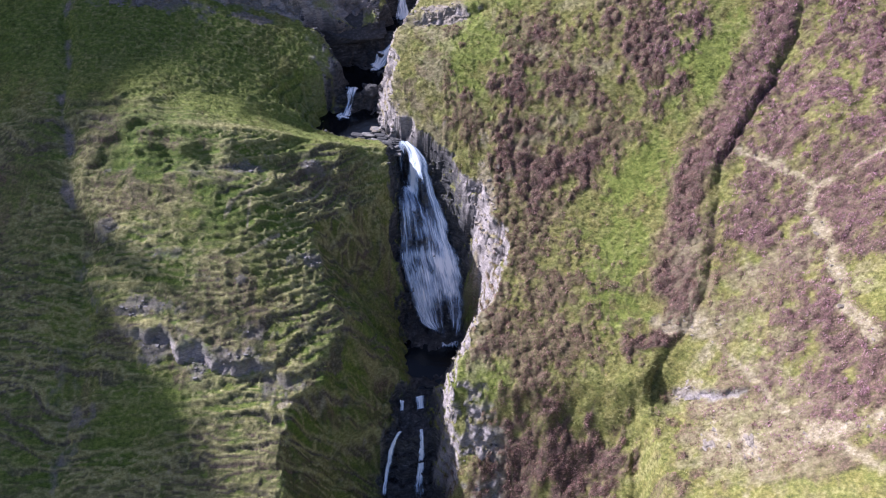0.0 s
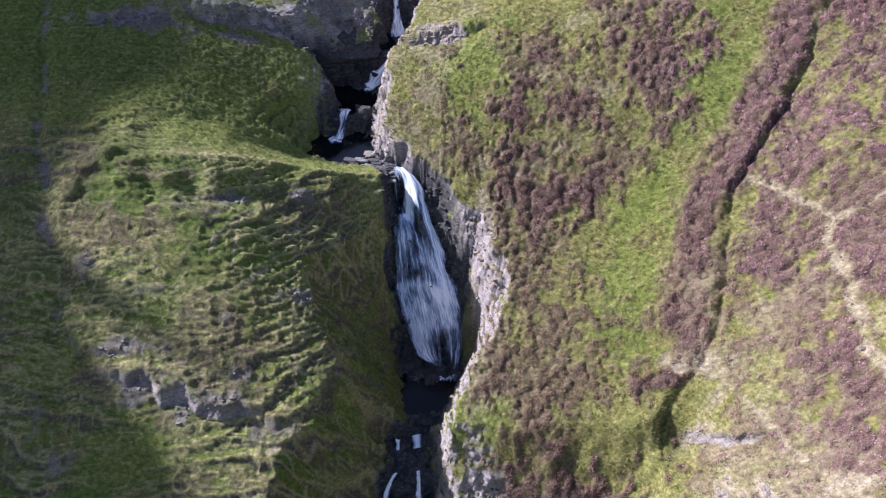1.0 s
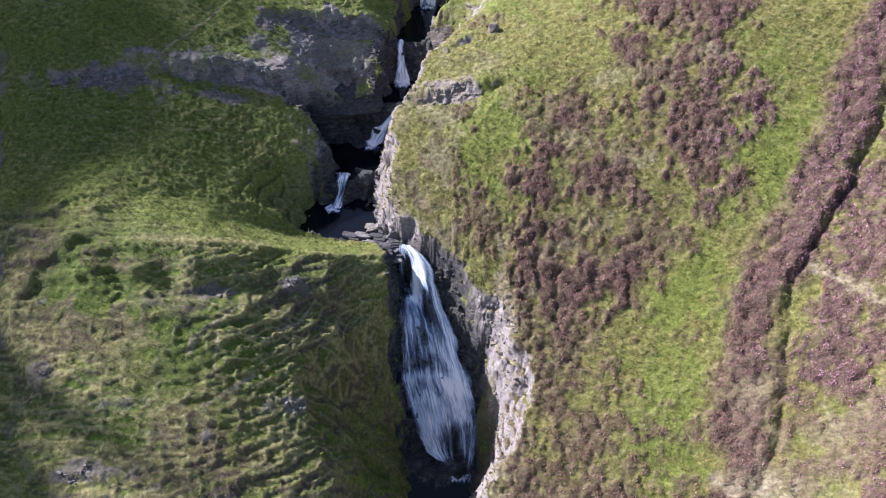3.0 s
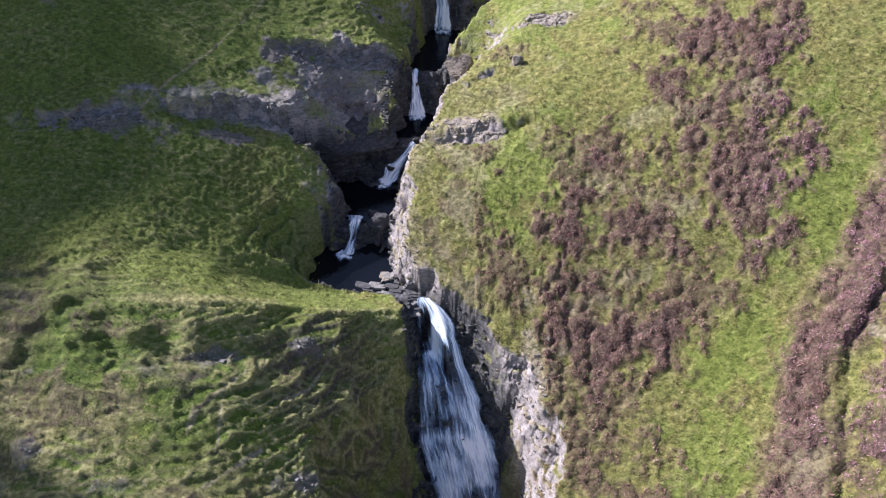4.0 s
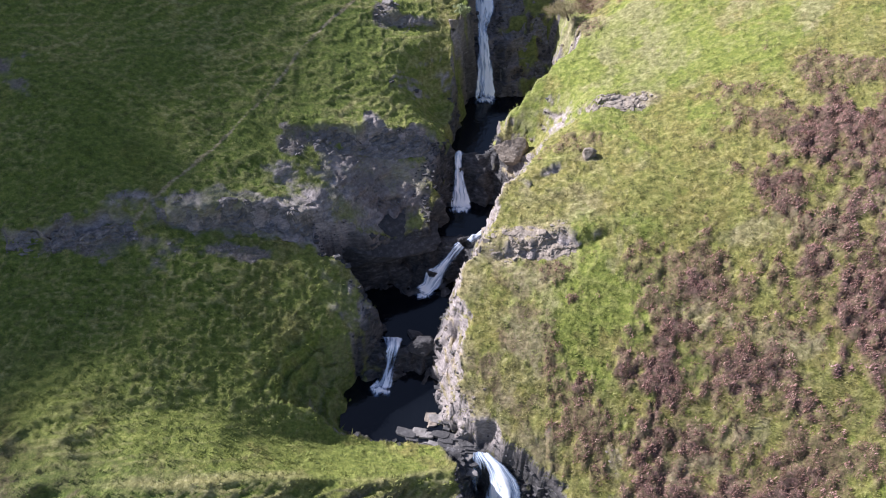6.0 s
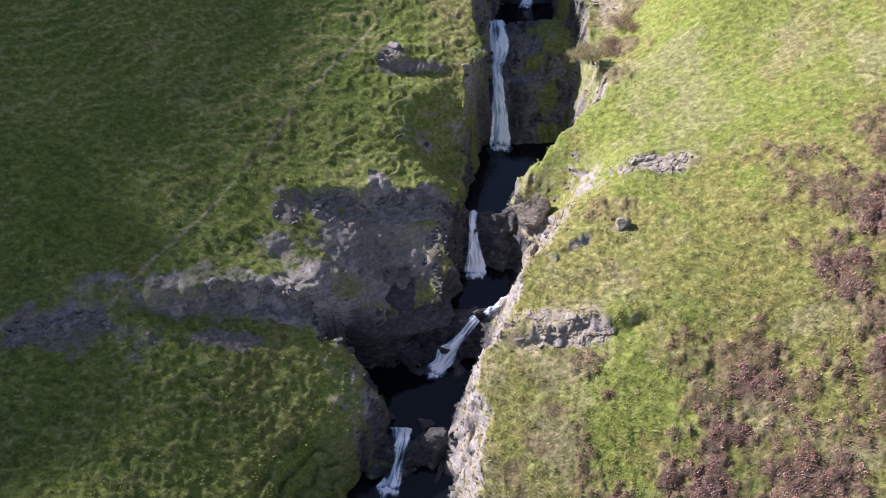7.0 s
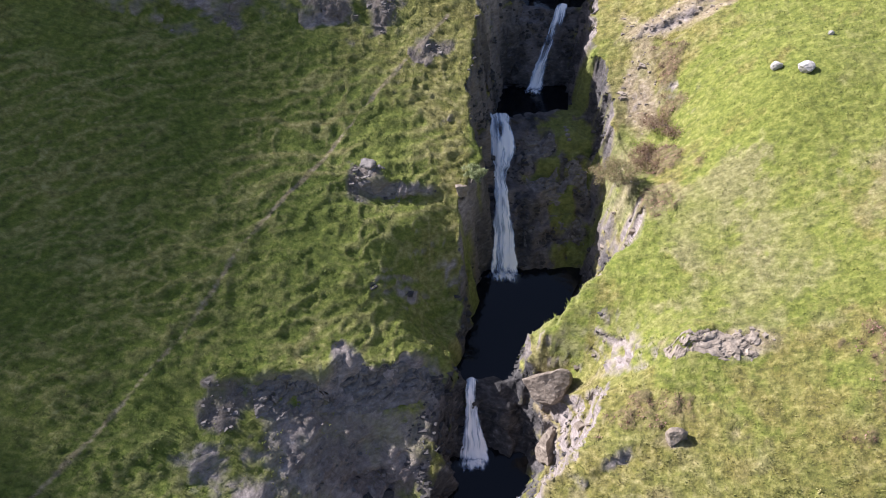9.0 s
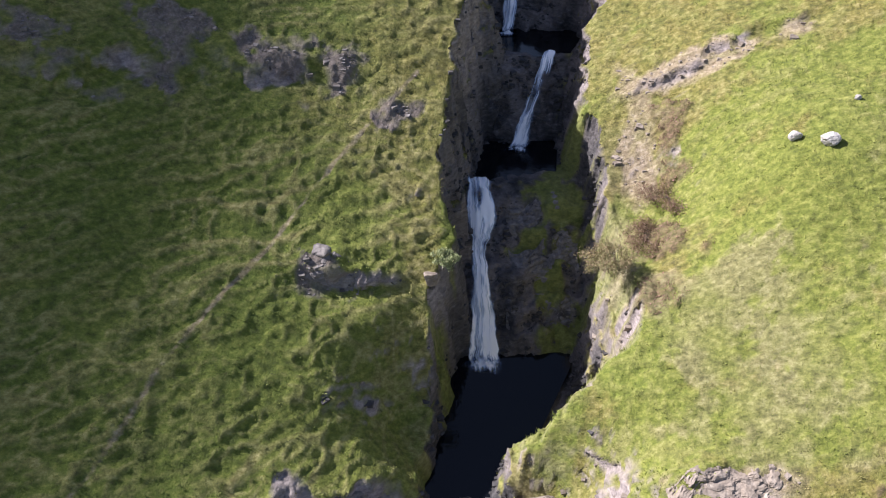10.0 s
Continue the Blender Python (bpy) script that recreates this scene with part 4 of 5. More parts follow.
def fall(rows, label, lift=0.25, seed=1, thick=0.1, foam=0.9, foot=0.0, gaps=()):
    """Falling water over the bed: rows of left x, y and right x, y from lip to foot; foam: reach of the white water at its foot, at height foot;
    gaps: where the sheet thins or thickens (across 0..1, down 0..1, both reaches, amount)."""
    rows = np.array(rows, float)
    if foam:
        step = rows[-1] - rows[-2]
        rows = np.vstack([rows, rows[-1] + step * 0.9 / math.hypot(0.5 * (step[0] + step[2]), 0.5 * (step[1] + step[3]))])
    base = new("waterfall")
    n, m = 110, 34
    seg = np.concatenate([[0], np.cumsum(np.hypot(np.diff(rows[:, 0] + rows[:, 2]), np.diff(rows[:, 1] + rows[:, 3])))])
    k = np.linspace(0, seg[-1], n)
    lx, ly, rx, ry = (np.interp(k, seg, rows[:, c]) for c in range(4))
    for _ in range(8):
        for v in (lx, ly, rx, ry):
            v[1:-1] = np.convolve(v, (0.25, 0.5, 0.25), "valid")
    wide = float(np.mean(rx - lx))
    for edge_x, q in ((lx, -1), (rx, 1)):
        edge_x += q * (0.02 + 0.04 * wide) + (0.035 if wide > 4 else 0.07) * wide ** 0.5 * fractal(k * 1.1, 0 * k + q, 1.2, 820 + seed, 4, 0.6)
    u = np.linspace(0, 1, m)
    X, Y = lx[:, None] + (rx - lx)[:, None] * u, ly[:, None] + (ry - ly)[:, None] * u
    soft = np.mean([land(X + dx, Y + dy)[0] for dx, dy in ((0, 0), (0.3, 0), (-0.3, 0), (0, 0.3), (0, -0.3))], axis=0)
    Z = np.maximum(land(X, Y, False)[0], soft) + lift * (0.5 + 0.8 * (1 - (2 * u - 1) ** 2)) + 0.08 * vnoise(X * 2, Y * 0.3, 0.5, seed)
    # the water leaps clear of what sticks out
    tall = np.max([np.roll(np.pad(Z, ((4, 4), (0, 0)), mode="edge"), q, 0)[4:-4] - 0.35 * abs(q) * np.abs(np.gradient(Z, axis=0)) for q in range(-3, 4)], axis=0)
    for _ in range(24):
        tall[1:-1] = 0.25 * tall[:-2] + 0.5 * tall[1:-1] + 0.25 * tall[2:]
    Z = np.maximum(tall, Z - 0.1)
    if foot:
        Z = np.maximum(Z, foot + 0.06)
    down = np.concatenate([[0], np.cumsum(np.hypot(np.diff(Z[:, m // 2]), np.diff(Y[:, m // 2])))])
    s = (down / down[-1])[:, None]
    edge = np.minimum(u, 1 - u)[None, :] * (rx - lx)[:, None]
    cover = thick + 0.10 * np.exp(-s / 0.12) + 0.16 * np.clip(s - 0.8, 0, 1) / 0.2 * (foam > 0) - 0.75 * np.exp(-np.maximum(edge, 0) / (0.10 + 0.05 * wide))
    if wide < 4:
        # narrow falls break up into clots and threads
        cover = cover + 0.26 * fractal(u[None, :] * wide, down[:, None] * 0.16 + 0 * u, 0.45, 880 + seed, 3, 0.6)
    cover = cover + 0.18 * fractal(u[None, :] * wide, down[:, None] * 0.35 + 0 * u, 1.3, 860 + seed, 3) - 0.6 * np.clip((s - 0.9) / 0.1, 0, 1) ** 2
    for gu, gs, ru, rs, amount in gaps:
        cover = cover + amount * np.exp(-((u[None, :] - gu) / ru) ** 2 - ((s - gs) / rs) ** 2)
    idx = np.arange(n * m).reshape(n, m)
    f = np.stack([idx[:-1, :-1], idx[:-1, 1:], idx[1:, 1:], idx[1:, :-1]], -1).reshape(-1, 4)

    def sheet(name, rise, more, shift, text):
        me = mesh_from(name, np.stack([X, Y - 0.5 * rise, Z + rise], -1).reshape(-1, 3), f, FOAM)
        for key, val in (("across", u[None, :] * max(wide, 3.4) + 7.7 * seed + shift + 0 * X), ("down", down[:, None] + shift + 0 * X), ("cover", cover + more - 0.07)):
            me.attributes.new(key, 'FLOAT', 'POINT').data.foreach_set("value", np.ascontiguousarray(val, np.float32).ravel())
        return part(name, me, base, text)
    sheet("water_sheet", 0.0, 0.0, 0.0, "")
    sheet("bright_water", 0.10, -0.08, 31.7, "bright white strands of falling water")
    if foam:
        # churned water where it lands
        cx, cy, w = 0.5 * (lx[-4] + rx[-4]), 0.5 * (ly[-4] + ry[-4]), 0.5 * abs(rx[-4] - lx[-4])
        r, a = np.meshgrid(np.linspace(0, 1, 11), np.linspace(0, 2 * np.pi, 37)[:-1])
        reach = 1 + 0.3 * vnoise(np.cos(a) * 2, np.sin(a) * 2, 0.8, 870 + seed)
        fx, fy = cx + r * np.cos(a) * (w + 0.3 * foam) * reach, cy - 0.2 + r * np.sin(a) * 0.9 * foam * reach
        fz = foot + 0.05 + 0.30 * (1 - r) * np.abs(vnoise(fx * 3, fy * 3, 1.0, seed)) + 0.08 * (1 - r)
        idx = np.arange(36 * 11).reshape(36, 11)
        nx = np.roll(idx, -1, 0)
        ff = np.stack([idx[:, :-1], idx[:, 1:], nx[:, 1:], nx[:, :-1]], -1).reshape(-1, 4)
        me = mesh_from("foam", np.stack([fx, fy, fz], -1).reshape(-1, 3), ff, FOAM)
        for key, val in (("across", fx * 0.9 + seed), ("down", fy * 5.0), ("cover", 0.26 - 0.75 * r ** 0.9)):
            me.attributes.new(key, 'FLOAT', 'POINT').data.foreach_set("value", np.ascontiguousarray(val, np.float32).ravel())
        part("foam", me, base, "ragged white foam on the pool")
    return tagged(base, label, "waterfall", "falls of the burn")


pool([(46.3, -5, 1), (55.5, -5.5, 3.5)], 32.6, "water", "dark pool under the long waterfall")
pool([(69.0, -16, -6), (76.4, -16.5, -7)], 53.5, "water", "dark pool above the long waterfall")
pool([(77.2, -14.2, -7.5), (85.6, -18, -5)], 55.4, "water", "dark pool beneath an overhanging rock wall")
pool([(86.9, -8.5, -2), (92.2, -8, -1)], 59.2, "water", "small dark pool between rock walls")
pool([(94.7, -8, -2), (106.6, -7, 4.5)], 62.8, "water", "wide dark rippled pool in the gully")
pool([(115.2, -4, 3), (121, -3, 4)], 70.8, "water", "small dark pool on a rock ledge")
pool([(124.5, -1.5, 7), (130, -2, 7)], 76.1, "water", "small dark pool at the top of the gully")
fall([(-5.6, 67.9, -4.2, 67.7), (-5.6, 66.4, -2.0, 66.3), (-5.6, 64.2, -1.0, 64.2), (-5.6, 62.2, 0.4, 62.2), (-5.5, 60.0, 2.0, 59.7), (-4.7, 58.0, 2.9, 57.7), (-3.6, 56.2, 2.9, 56.0), (-2.6, 55.1, 2.6, 54.6), (-1.2, 54.2, 2.0, 53.5)],
     "long white waterfall fanning out over dark rock", 0.45, 1, -0.03, 0.8, 32.6,
     ((0.1, 0.18, 0.14, 0.08, -0.45), (0.3, 0.06, 0.18, 0.03, -0.4), (0.35, 0.13, 0.08, 0.03, -0.3), (0.5, 0.2, 0.4, 0.1, 0.12), (0.62, 0.42, 0.08, 0.16, -0.22), (0.3, 0.55, 0.3, 0.04, 0.16), (0.8, 0.58, 0.15, 0.06, 0.2), (0.62, 0.9, 0.13, 0.13, -0.6), (0.1, 0.98, 0.14, 0.05, -0.4), (0.92, 0.4, 0.1, 0.08, 0.12)))
fall([(-12.9, 78.0, -11.2, 77.9), (-12.7, 76.9, -11.4, 76.7), (-13.0, 75.8, -11.9, 75.6), (-13.5, 74.8, -12.1, 74.7)], "short white waterfall between two dark pools", 0.25, 2, 0.12, 0.7, 53.5, ((0.75, 0.35, 0.2, 0.2, -0.35), (0.1, 0.6, 0.15, 0.2, -0.3)))
fall([(-6.3, 86.3, -5.6, 85.8), (-7.5, 85.5, -6.5, 84.9), (-8.7, 84.7, -7.5, 83.9), (-9.7, 84.0, -8.4, 83.1)], "slanting white waterfall beside an overhanging rock", 0.3, 3, 0.24, 0.8, 55.4, ((0.15, 0.2, 0.2, 0.15, -0.3), (0.85, 0.6, 0.2, 0.25, -0.35)))
fall([(-3.9, 88.0, -3.0, 87.9), (-4.4, 87.0, -3.5, 86.8), (-5.6, 86.5, -5.0, 86.2)], "little broken cascade among rocks", 0.15, 4, 0.0, 0)
fall([(-6.2, 94.8, -5.5, 94.8), (-6.3, 93.0, -5.3, 92.9), (-6.6, 91.7, -4.9, 91.5)], "short narrow white waterfall in the gully", 0.25, 5, 0.14, 0.7, 59.2, ((0.85, 0.3, 0.2, 0.25, -0.3),))
fall([(-3.4, 115.2, -1.8, 115.1), (-3.6, 113.2, -1.4, 112.8), (-3.5, 111.7, -1.6, 111.6), (-3.3, 110.6, -2.5, 110.5), (-3.4, 109.4, -2.2, 109.3), (-3.5, 107.8, -1.9, 107.7), (-3.7, 105.6, -1.6, 105.6)],
     "tall white waterfall with a pinched waist above a dark pool", 0.35, 6, 0.03, 1.1, 62.8, ((0.4, 0.12, 0.12, 0.06, -0.3), (0.75, 0.22, 0.2, 0.05, 0.2), (0.2, 0.3, 0.15, 0.07, -0.25)))
fall([(2.9, 124.6, 3.7, 124.5), (1.9, 122.9, 3.0, 122.6), (0.9, 121.4, 2.1, 121.2), (0.3, 120.3, 1.6, 120.2)], "slanting white waterfall high in the gully", 0.25, 7, 0.14, 0.7, 70.8, ((0.2, 0.4, 0.25, 0.2, -0.3), (0.8, 0.75, 0.2, 0.2, -0.25)))
fall([(0.5, 133.0, 1.9, 133.0), (0.2, 130.9, 1.6, 130.9), (0.0, 129.6, 1.2, 129.5)], "white waterfall at the head of the gully", 0.25, 8, 0.06, 0.6, 76.1)
fall([(-5.3, 41.6, -4.8, 41.6), (-6.5, 40.4, -5.8, 40.4), (-7.1, 38.8, -6.5, 38.8), (-7.4, 36.9, -6.8, 37.0)], "thin white cascade in the lower gorge", 0.25, 9, 0.14, 0)
fall([(-2.8, 41.6, -2.2, 41.6), (-2.8, 40.1, -2.1, 39.9), (-3.4, 38.7, -2.4, 38.6), (-3.6, 36.9, -2.3, 36.9)], "thin white cascade in the lower gorge", 0.25, 10, 0.14, 0)
fall([(-5.2, 45.1, -4.7, 45.1), (-5.1, 43.9, -4.7, 43.9)], "small white rapid below the pool", 0.15, 11, 0.16, 0)
fall([(-3.4, 45.4, -2.2, 45.6), (-3.3, 44.2, -2.2, 44.3)], "small white rapid below the pool", 0.15, 12, 0.16, 0)


# ---------------------------------------------------------------- rock
def block_verts(rng, count, size, flat):
    """Broken blocks: boxes with every corner shifted."""
    c = np.array([(a, b, c) for c in (-1, 1) for b in (-1, 1) for a in (-1, 1)], float)
    v = c[None] * rng.uniform(0.55, 1.0, (count, 8, 3)) * np.stack([size, size * rng.uniform(0.5, 0.9, count), size * flat * rng.uniform(0.6, 1.3, count)], -1)[:, None, :]
    a = rng.normal(0, 0.5, count)
    t = rng.normal(0, 0.22, count)
    x, y, z = v[..., 0], v[..., 1], v[..., 2]
    y, z = y * np.cos(t)[:, None] - z * np.sin(t)[:, None], y * np.sin(t)[:, None] + z * np.cos(t)[:, None]
    x, y = x * np.cos(a)[:, None] - y * np.sin(a)[:, None], x * np.sin(a)[:, None] + y * np.cos(a)[:, None]
    return np.stack([x, y, z], -1)


BOX = np.array([(0, 2, 3, 1), (4, 5, 7, 6), (0, 1, 5, 4), (2, 6, 7, 3), (0, 4, 6, 2), (1, 3, 7, 5)])


def rubble(name, label, mat, count, seed, area, size, keep):
    rng = np.random.default_rng(seed)
    x, y = rng.uniform(area[0], area[1], count), rng.uniform(area[2], area[3], count)
    z, d, zx, zy, lip, riser = ground_at(x, y)
    zone = zones(x, y, d, np.hypot(zx, zy), lip, riser)
    ok = keep(x, y, d, np.hypot(zx, zy), zone, rng.uniform(0, 1, count))
    x, y, z = x[ok], y[ok], z[ok]
    s = np.minimum(size * rng.lognormal(0, 0.5, len(x)), 3 * size)
    v = block_verts(rng, len(x), s, 0.5) + np.stack([x, y, z - 0.15 * s], -1)[:, None, :]
    f = (BOX[None] + 8 * np.arange(len(x))[:, None, None]).reshape(-1, 4)
    return tagged(new(name, mesh_from(name, v.reshape(-1, 3), f, mat, False)), label, "rock", kind="stuff")


rubble("broken_rock", "dark broken shale on the gully walls and beds", DARK_ROCK, 130000, 21, (-20, 9, 30, 134), 0.115,
       lambda x, y, d, s, zone, r: (zone[3] > 0.6) & (r < np.where(((x > np.interp(y, BED[:, 0], BED[:, 2])) & (d > 0.6)) | ((y > 95) & (d > 0.8)), 0.06, 0.4)) & (d < np.where((y > 81) & (y < 95), 2.5, 7.0)) & ((d > 0.1) | (s > 0.8)))
rubble("scree", "grey scree and turf-edge stones on the hillside", GREY_ROCK, 60000, 22, (-52, -7, 32, 120), 0.09,
       lambda x, y, d, s, zone, r: (zone[4] > 0.5) & (r < 0.5) & (d > 3))
rubble("pale_stones", "pale weathered stones on bare ground beside the burn", PALE_ROCK, 60000, 23, (-9, 40, 30, 124), 0.12,
       lambda x, y, d, s, zone, r: (((zone[2] > 0.45) & (r < 0.25)) | ((zone[3] > 0.5) & (r < 0.12) & (d > 1.0) & (d < 6) & (x > np.interp(y, BED[:, 0], BED[:, 2])))) & (d > 0.2))


def boulder(x, y, sx, sy, sz, seed, mat, label, name="boulder", sink=0.3, turn=0.0):
    """A weathered block with flattened faces."""
    bm = bmesh.new()
    bmesh.ops.create_icosphere(bm, subdivisions=4, radius=1.0)
    rng = random.Random(seed)
    planes = [(Vector((rng.gauss(0, 1), rng.gauss(0, 1), rng.gauss(0, 0.8))).normalized(), rng.uniform(0.55, 0.85)) for _ in range(14)]
    for v in bm.verts:
        p = v.co.copy()
        for nrm, dist in planes:
            over = p.dot(nrm) - dist
            if over > 0:
                p -= nrm * over
        p *= 1 + 0.10 * noise.noise(p * 2.5 + Vector((seed, 0, 0))) + 0.07 * noise.noise(p * 6 + Vector((0, seed, 0)))
        v.co = Vector((p.x * sx, p.y * sy, p.z * sz))
    me = bpy.data.meshes.new(name)
    bm.to_mesh(me)
    bm.free()
    me.materials.append(mat)
    ob = new(name, me)
    z = float(land(np.array([x]), np.array([y]))[0][0])
    ob.matrix_world = pose(x, y, z + sz * (0.6 - sink), 0, 0, turn)
    return tagged(ob, label, "rock")


boulder(15.4, 109.0, 0.42, 0.36, 0.34, 1, LIGHT_ROCK, "small pale grey boulder lying in short grass")
boulder(16.8, 107.9, 0.66, 0.48, 0.44, 2, LIGHT_ROCK, "large pale grey boulder lying in short grass")
boulder(19.2, 110.6, 0.24, 0.22, 0.2, 3, LIGHT_ROCK, "little pale stone lying in short grass")
boulder(4.7, 87.0, 0.75, 0.5, 0.6, 24, PALE_ROCK, "pale angular rock standing out of the grass")
boulder(-9.4, 77.0, 1.7, 0.9, 1.0, 7, DARK_ROCK, "dark wet rock beside a short waterfall")
over = boulder(-12.0, 84.9, 6.6, 2.8, 2.9, 40, DARK_ROCK, "dark overhanging rock roof above a pool", "rock_overhang")
over.matrix_world = pose(-14.0, 86.5, 59.3, 8, 2, 6)
boulder(-10.2, 78.3, 0.8, 0.6, 0.6, 8, DARK_ROCK, "dark wet rock at the edge of a pool")
boulder(-8.7, 70.6, 0.7, 0.6, 0.6, 9, PALE_ROCK, "pale broken rock at the edge of a pool")
boulder(-3.5, 86.9, 0.9, 0.6, 0.6, 13, PALE_ROCK, "pale rock at the head of a slanting waterfall")
boulder(-3.6, 92.9, 1.0, 0.8, 1.0, 14, DARK_ROCK, "dark wet rock beside a narrow waterfall")
boulder(-0.9, 93.3, 1.9, 1.1, 1.5, 27, PALE_ROCK, "pale square-edged rock beside a pool", sink=0.1, turn=-5)
boulder(-1.0, 90.6, 0.8, 1.7, 1.2, 28, PALE_ROCK, "pale sloping rib of rock beside a pool", sink=0.2, turn=-20)
boulder(0.6, 53.4, 0.7, 0.6, 0.5, 15, DARK_ROCK, "wet rounded boulder under the long waterfall")
boulder(-0.6, 54.6, 0.6, 0.5, 0.6, 16, DARK_ROCK, "wet rounded boulder under the long waterfall")
boulder(-6.3, 104.6, 0.5, 0.5, 0.6, 18, PALE_ROCK, "pale rock on the gully's edge")


def outcrop(x0, y0, x1, y1, height, depth, seed, mat, label, block=0.5, name="rock_outcrop", low=-0.2):
    """Fractured, layered rock that stands out of the slope along a line."""
    n = math.hypot(x1 - x0, y1 - y0)
    ex, ey = (x1 - x0) / n, (y1 - y0) / n
    along_, over = np.arange(0, n + 0.01, 0.11), np.linspace(0, 1, int(8 + 2.4 * (height + depth) / 0.13))
    A, Q = np.meshgrid(along_, over)
    wander = 0.4 * depth * fractal(A, 0 * A, 3.5, seed, 3) + 0.25 * fractal(A, Q * 3, 0.8, seed + 7, 2)
    off = (2 * Q - 1) * depth + wander
    X, Y = x0 + ex * A - ey * off, y0 + ey * A + ex * off
    base = land(X, Y, False)[0] * 0.4 + land(X, Y)[0] * 0.6
    tall = height * np.clip(0.5 + 1.0 * fractal(A, 0 * A, 2.6, seed + 3, 3), low, 1.2) * np.clip(np.minimum(A, n - A) / 1.5, 0, 1)
    # the face stands up steeply in front and runs back into the slope
    rise = np.interp(Q, (0, 0.25, 0.5, 0.8, 1), (-0.25, 0.35, 0.62, 0.3, -0.3)) * tall - 0.12
    lay = (base + rise) / (0.55 * block) + 0.5 * fractal(A, Q, 2.0, seed + 11, 2)
    row = np.floor(lay)
    col = np.floor(A / block * (0.7 + 0.5 * hashed(row, 0 * row, seed)) + 7 * hashed(row, row, seed + 1) + 0.35 * vnoise(A, Q * 4, 0.5, seed + 13))
    push = (hashed(row, col, seed + 2) - 0.35) * 0.42 * block + 0.12 * block * vnoise(A, Q * 5, 0.25, seed + 17)
    joint = np.minimum(lay - row, 1 - (lay - row)) < 0.16
    push = (push - 0.12 * block * joint) * np.clip(4 * np.minimum(Q, 1 - Q), 0, 1)
    P = np.stack([X + ey * push * 0.7, Y - ex * push * 0.7, base + rise + 0.6 * push], -1)
    idx = np.arange(A.size).reshape(A.shape)
    f = np.stack([idx[:-1, :-1], idx[:-1, 1:], idx[1:, 1:], idx[1:, :-1]], -1).reshape(-1, 4)
    return tagged(new(name, mesh_from(name, P.reshape(-1, 3), f, mat, False)), label, "rock")


outcrop(4.8, 92.4, 11.0, 91.6, 1.2, 1.3, 51, PALE_ROCK, "long pale broken rock scarp in the grass", 0.42, low=0.45)
outcrop(-4.6, 81.4, 3.2, 80.4, 1.2, 1.1, 52, PALE_ROCK, "pale sunlit broken crag above the pool", 0.4, low=0.3)
outcrop(-30, 81.6, -18.5, 83.6, 1.0, 0.9, 56, GREY_ROCK, "grey layered crag along the slope", 0.6)
outcrop(-19, 90.6, -8.5, 93.2, 1.2, 1.1, 57, GREY_ROCK, "grey broken crag above the gully", 0.6)
outcrop(-40, 77.6, -31, 79.6, 0.7, 0.7, 58, GREY_ROCK, "low grey crag in rough grass")
outcrop(-1.0, 107.5, 3.9, 107.9, 2.2, 1.1, 71, GREY_ROCK, "grey layered rock beside the tall waterfall", 0.6)
outcrop(-0.6, 110.3, 4.4, 110.9, 1.8, 1.1, 72, GREY_ROCK, "grey layered rock beside the tall waterfall", 0.5)
outcrop(-0.8, 113.2, 4.2, 113.4, 1.8, 1.0, 73, GREY_ROCK, "grey layered rock beside the tall waterfall", 0.5)
outcrop(24.8, 40.4, 26.8, 40.2, 0.8, 0.7, 64, PALE_ROCK, "pale broken rock in russet heather", 0.35)
outcrop(25.6, 34.8, 26.6, 33.0, 0.8, 0.6, 65, PALE_ROCK, "pale broken rock in russet heather", 0.35)
outcrop(28.9, 34.4, 29.9, 31.4, 0.8, 0.6, 66, PALE_ROCK, "pale broken rock in russet heather", 0.35)
outcrop(24.0, 46.4, 25.8, 46.0, 0.5, 0.5, 67, PALE_ROCK, "flat pale stones beside a ditch", 0.5)
outcrop(-14, 104.5, -10.5, 104.2, 1.6, 1.0, 68, GREY_ROCK, "grey crag standing out of rough grass")


def slab(rng, sx, sy, sz):
    """A thin broken plate of rock with a chipped outline and a slightly uneven top."""
    n = 9
    a = np.sort((np.arange(n) + rng.uniform(-0.3, 0.3, n)) * 2 * np.pi / n)
    r = rng.uniform(0.75, 1.1, n)
    px, py = np.sign(np.cos(a)) * np.abs(np.cos(a)) ** 0.6 * r * sx, np.sign(np.sin(a)) * np.abs(np.sin(a)) ** 0.6 * r * sy
    rings = [(1.04, -sz), (1.0, 0.55 * sz), (0.93, sz)]
    v = [(px[i] * k, py[i] * k, h + rng.normal(0, 0.08 * sz)) for k, h in rings for i in range(n)] + [(0, 0, sz * 1.05)]
    f = [(q * n + i, q * n + (i + 1) % n, (q + 1) * n + (i + 1) % n, (q + 1) * n + i) for q in range(2) for i in range(n)]
    me = bpy.data.meshes.new("slab")
    me.from_pydata(v, [], f + [(2 * n + i, 2 * n + (i + 1) % n, 3 * n) for i in range(n)])
    return me


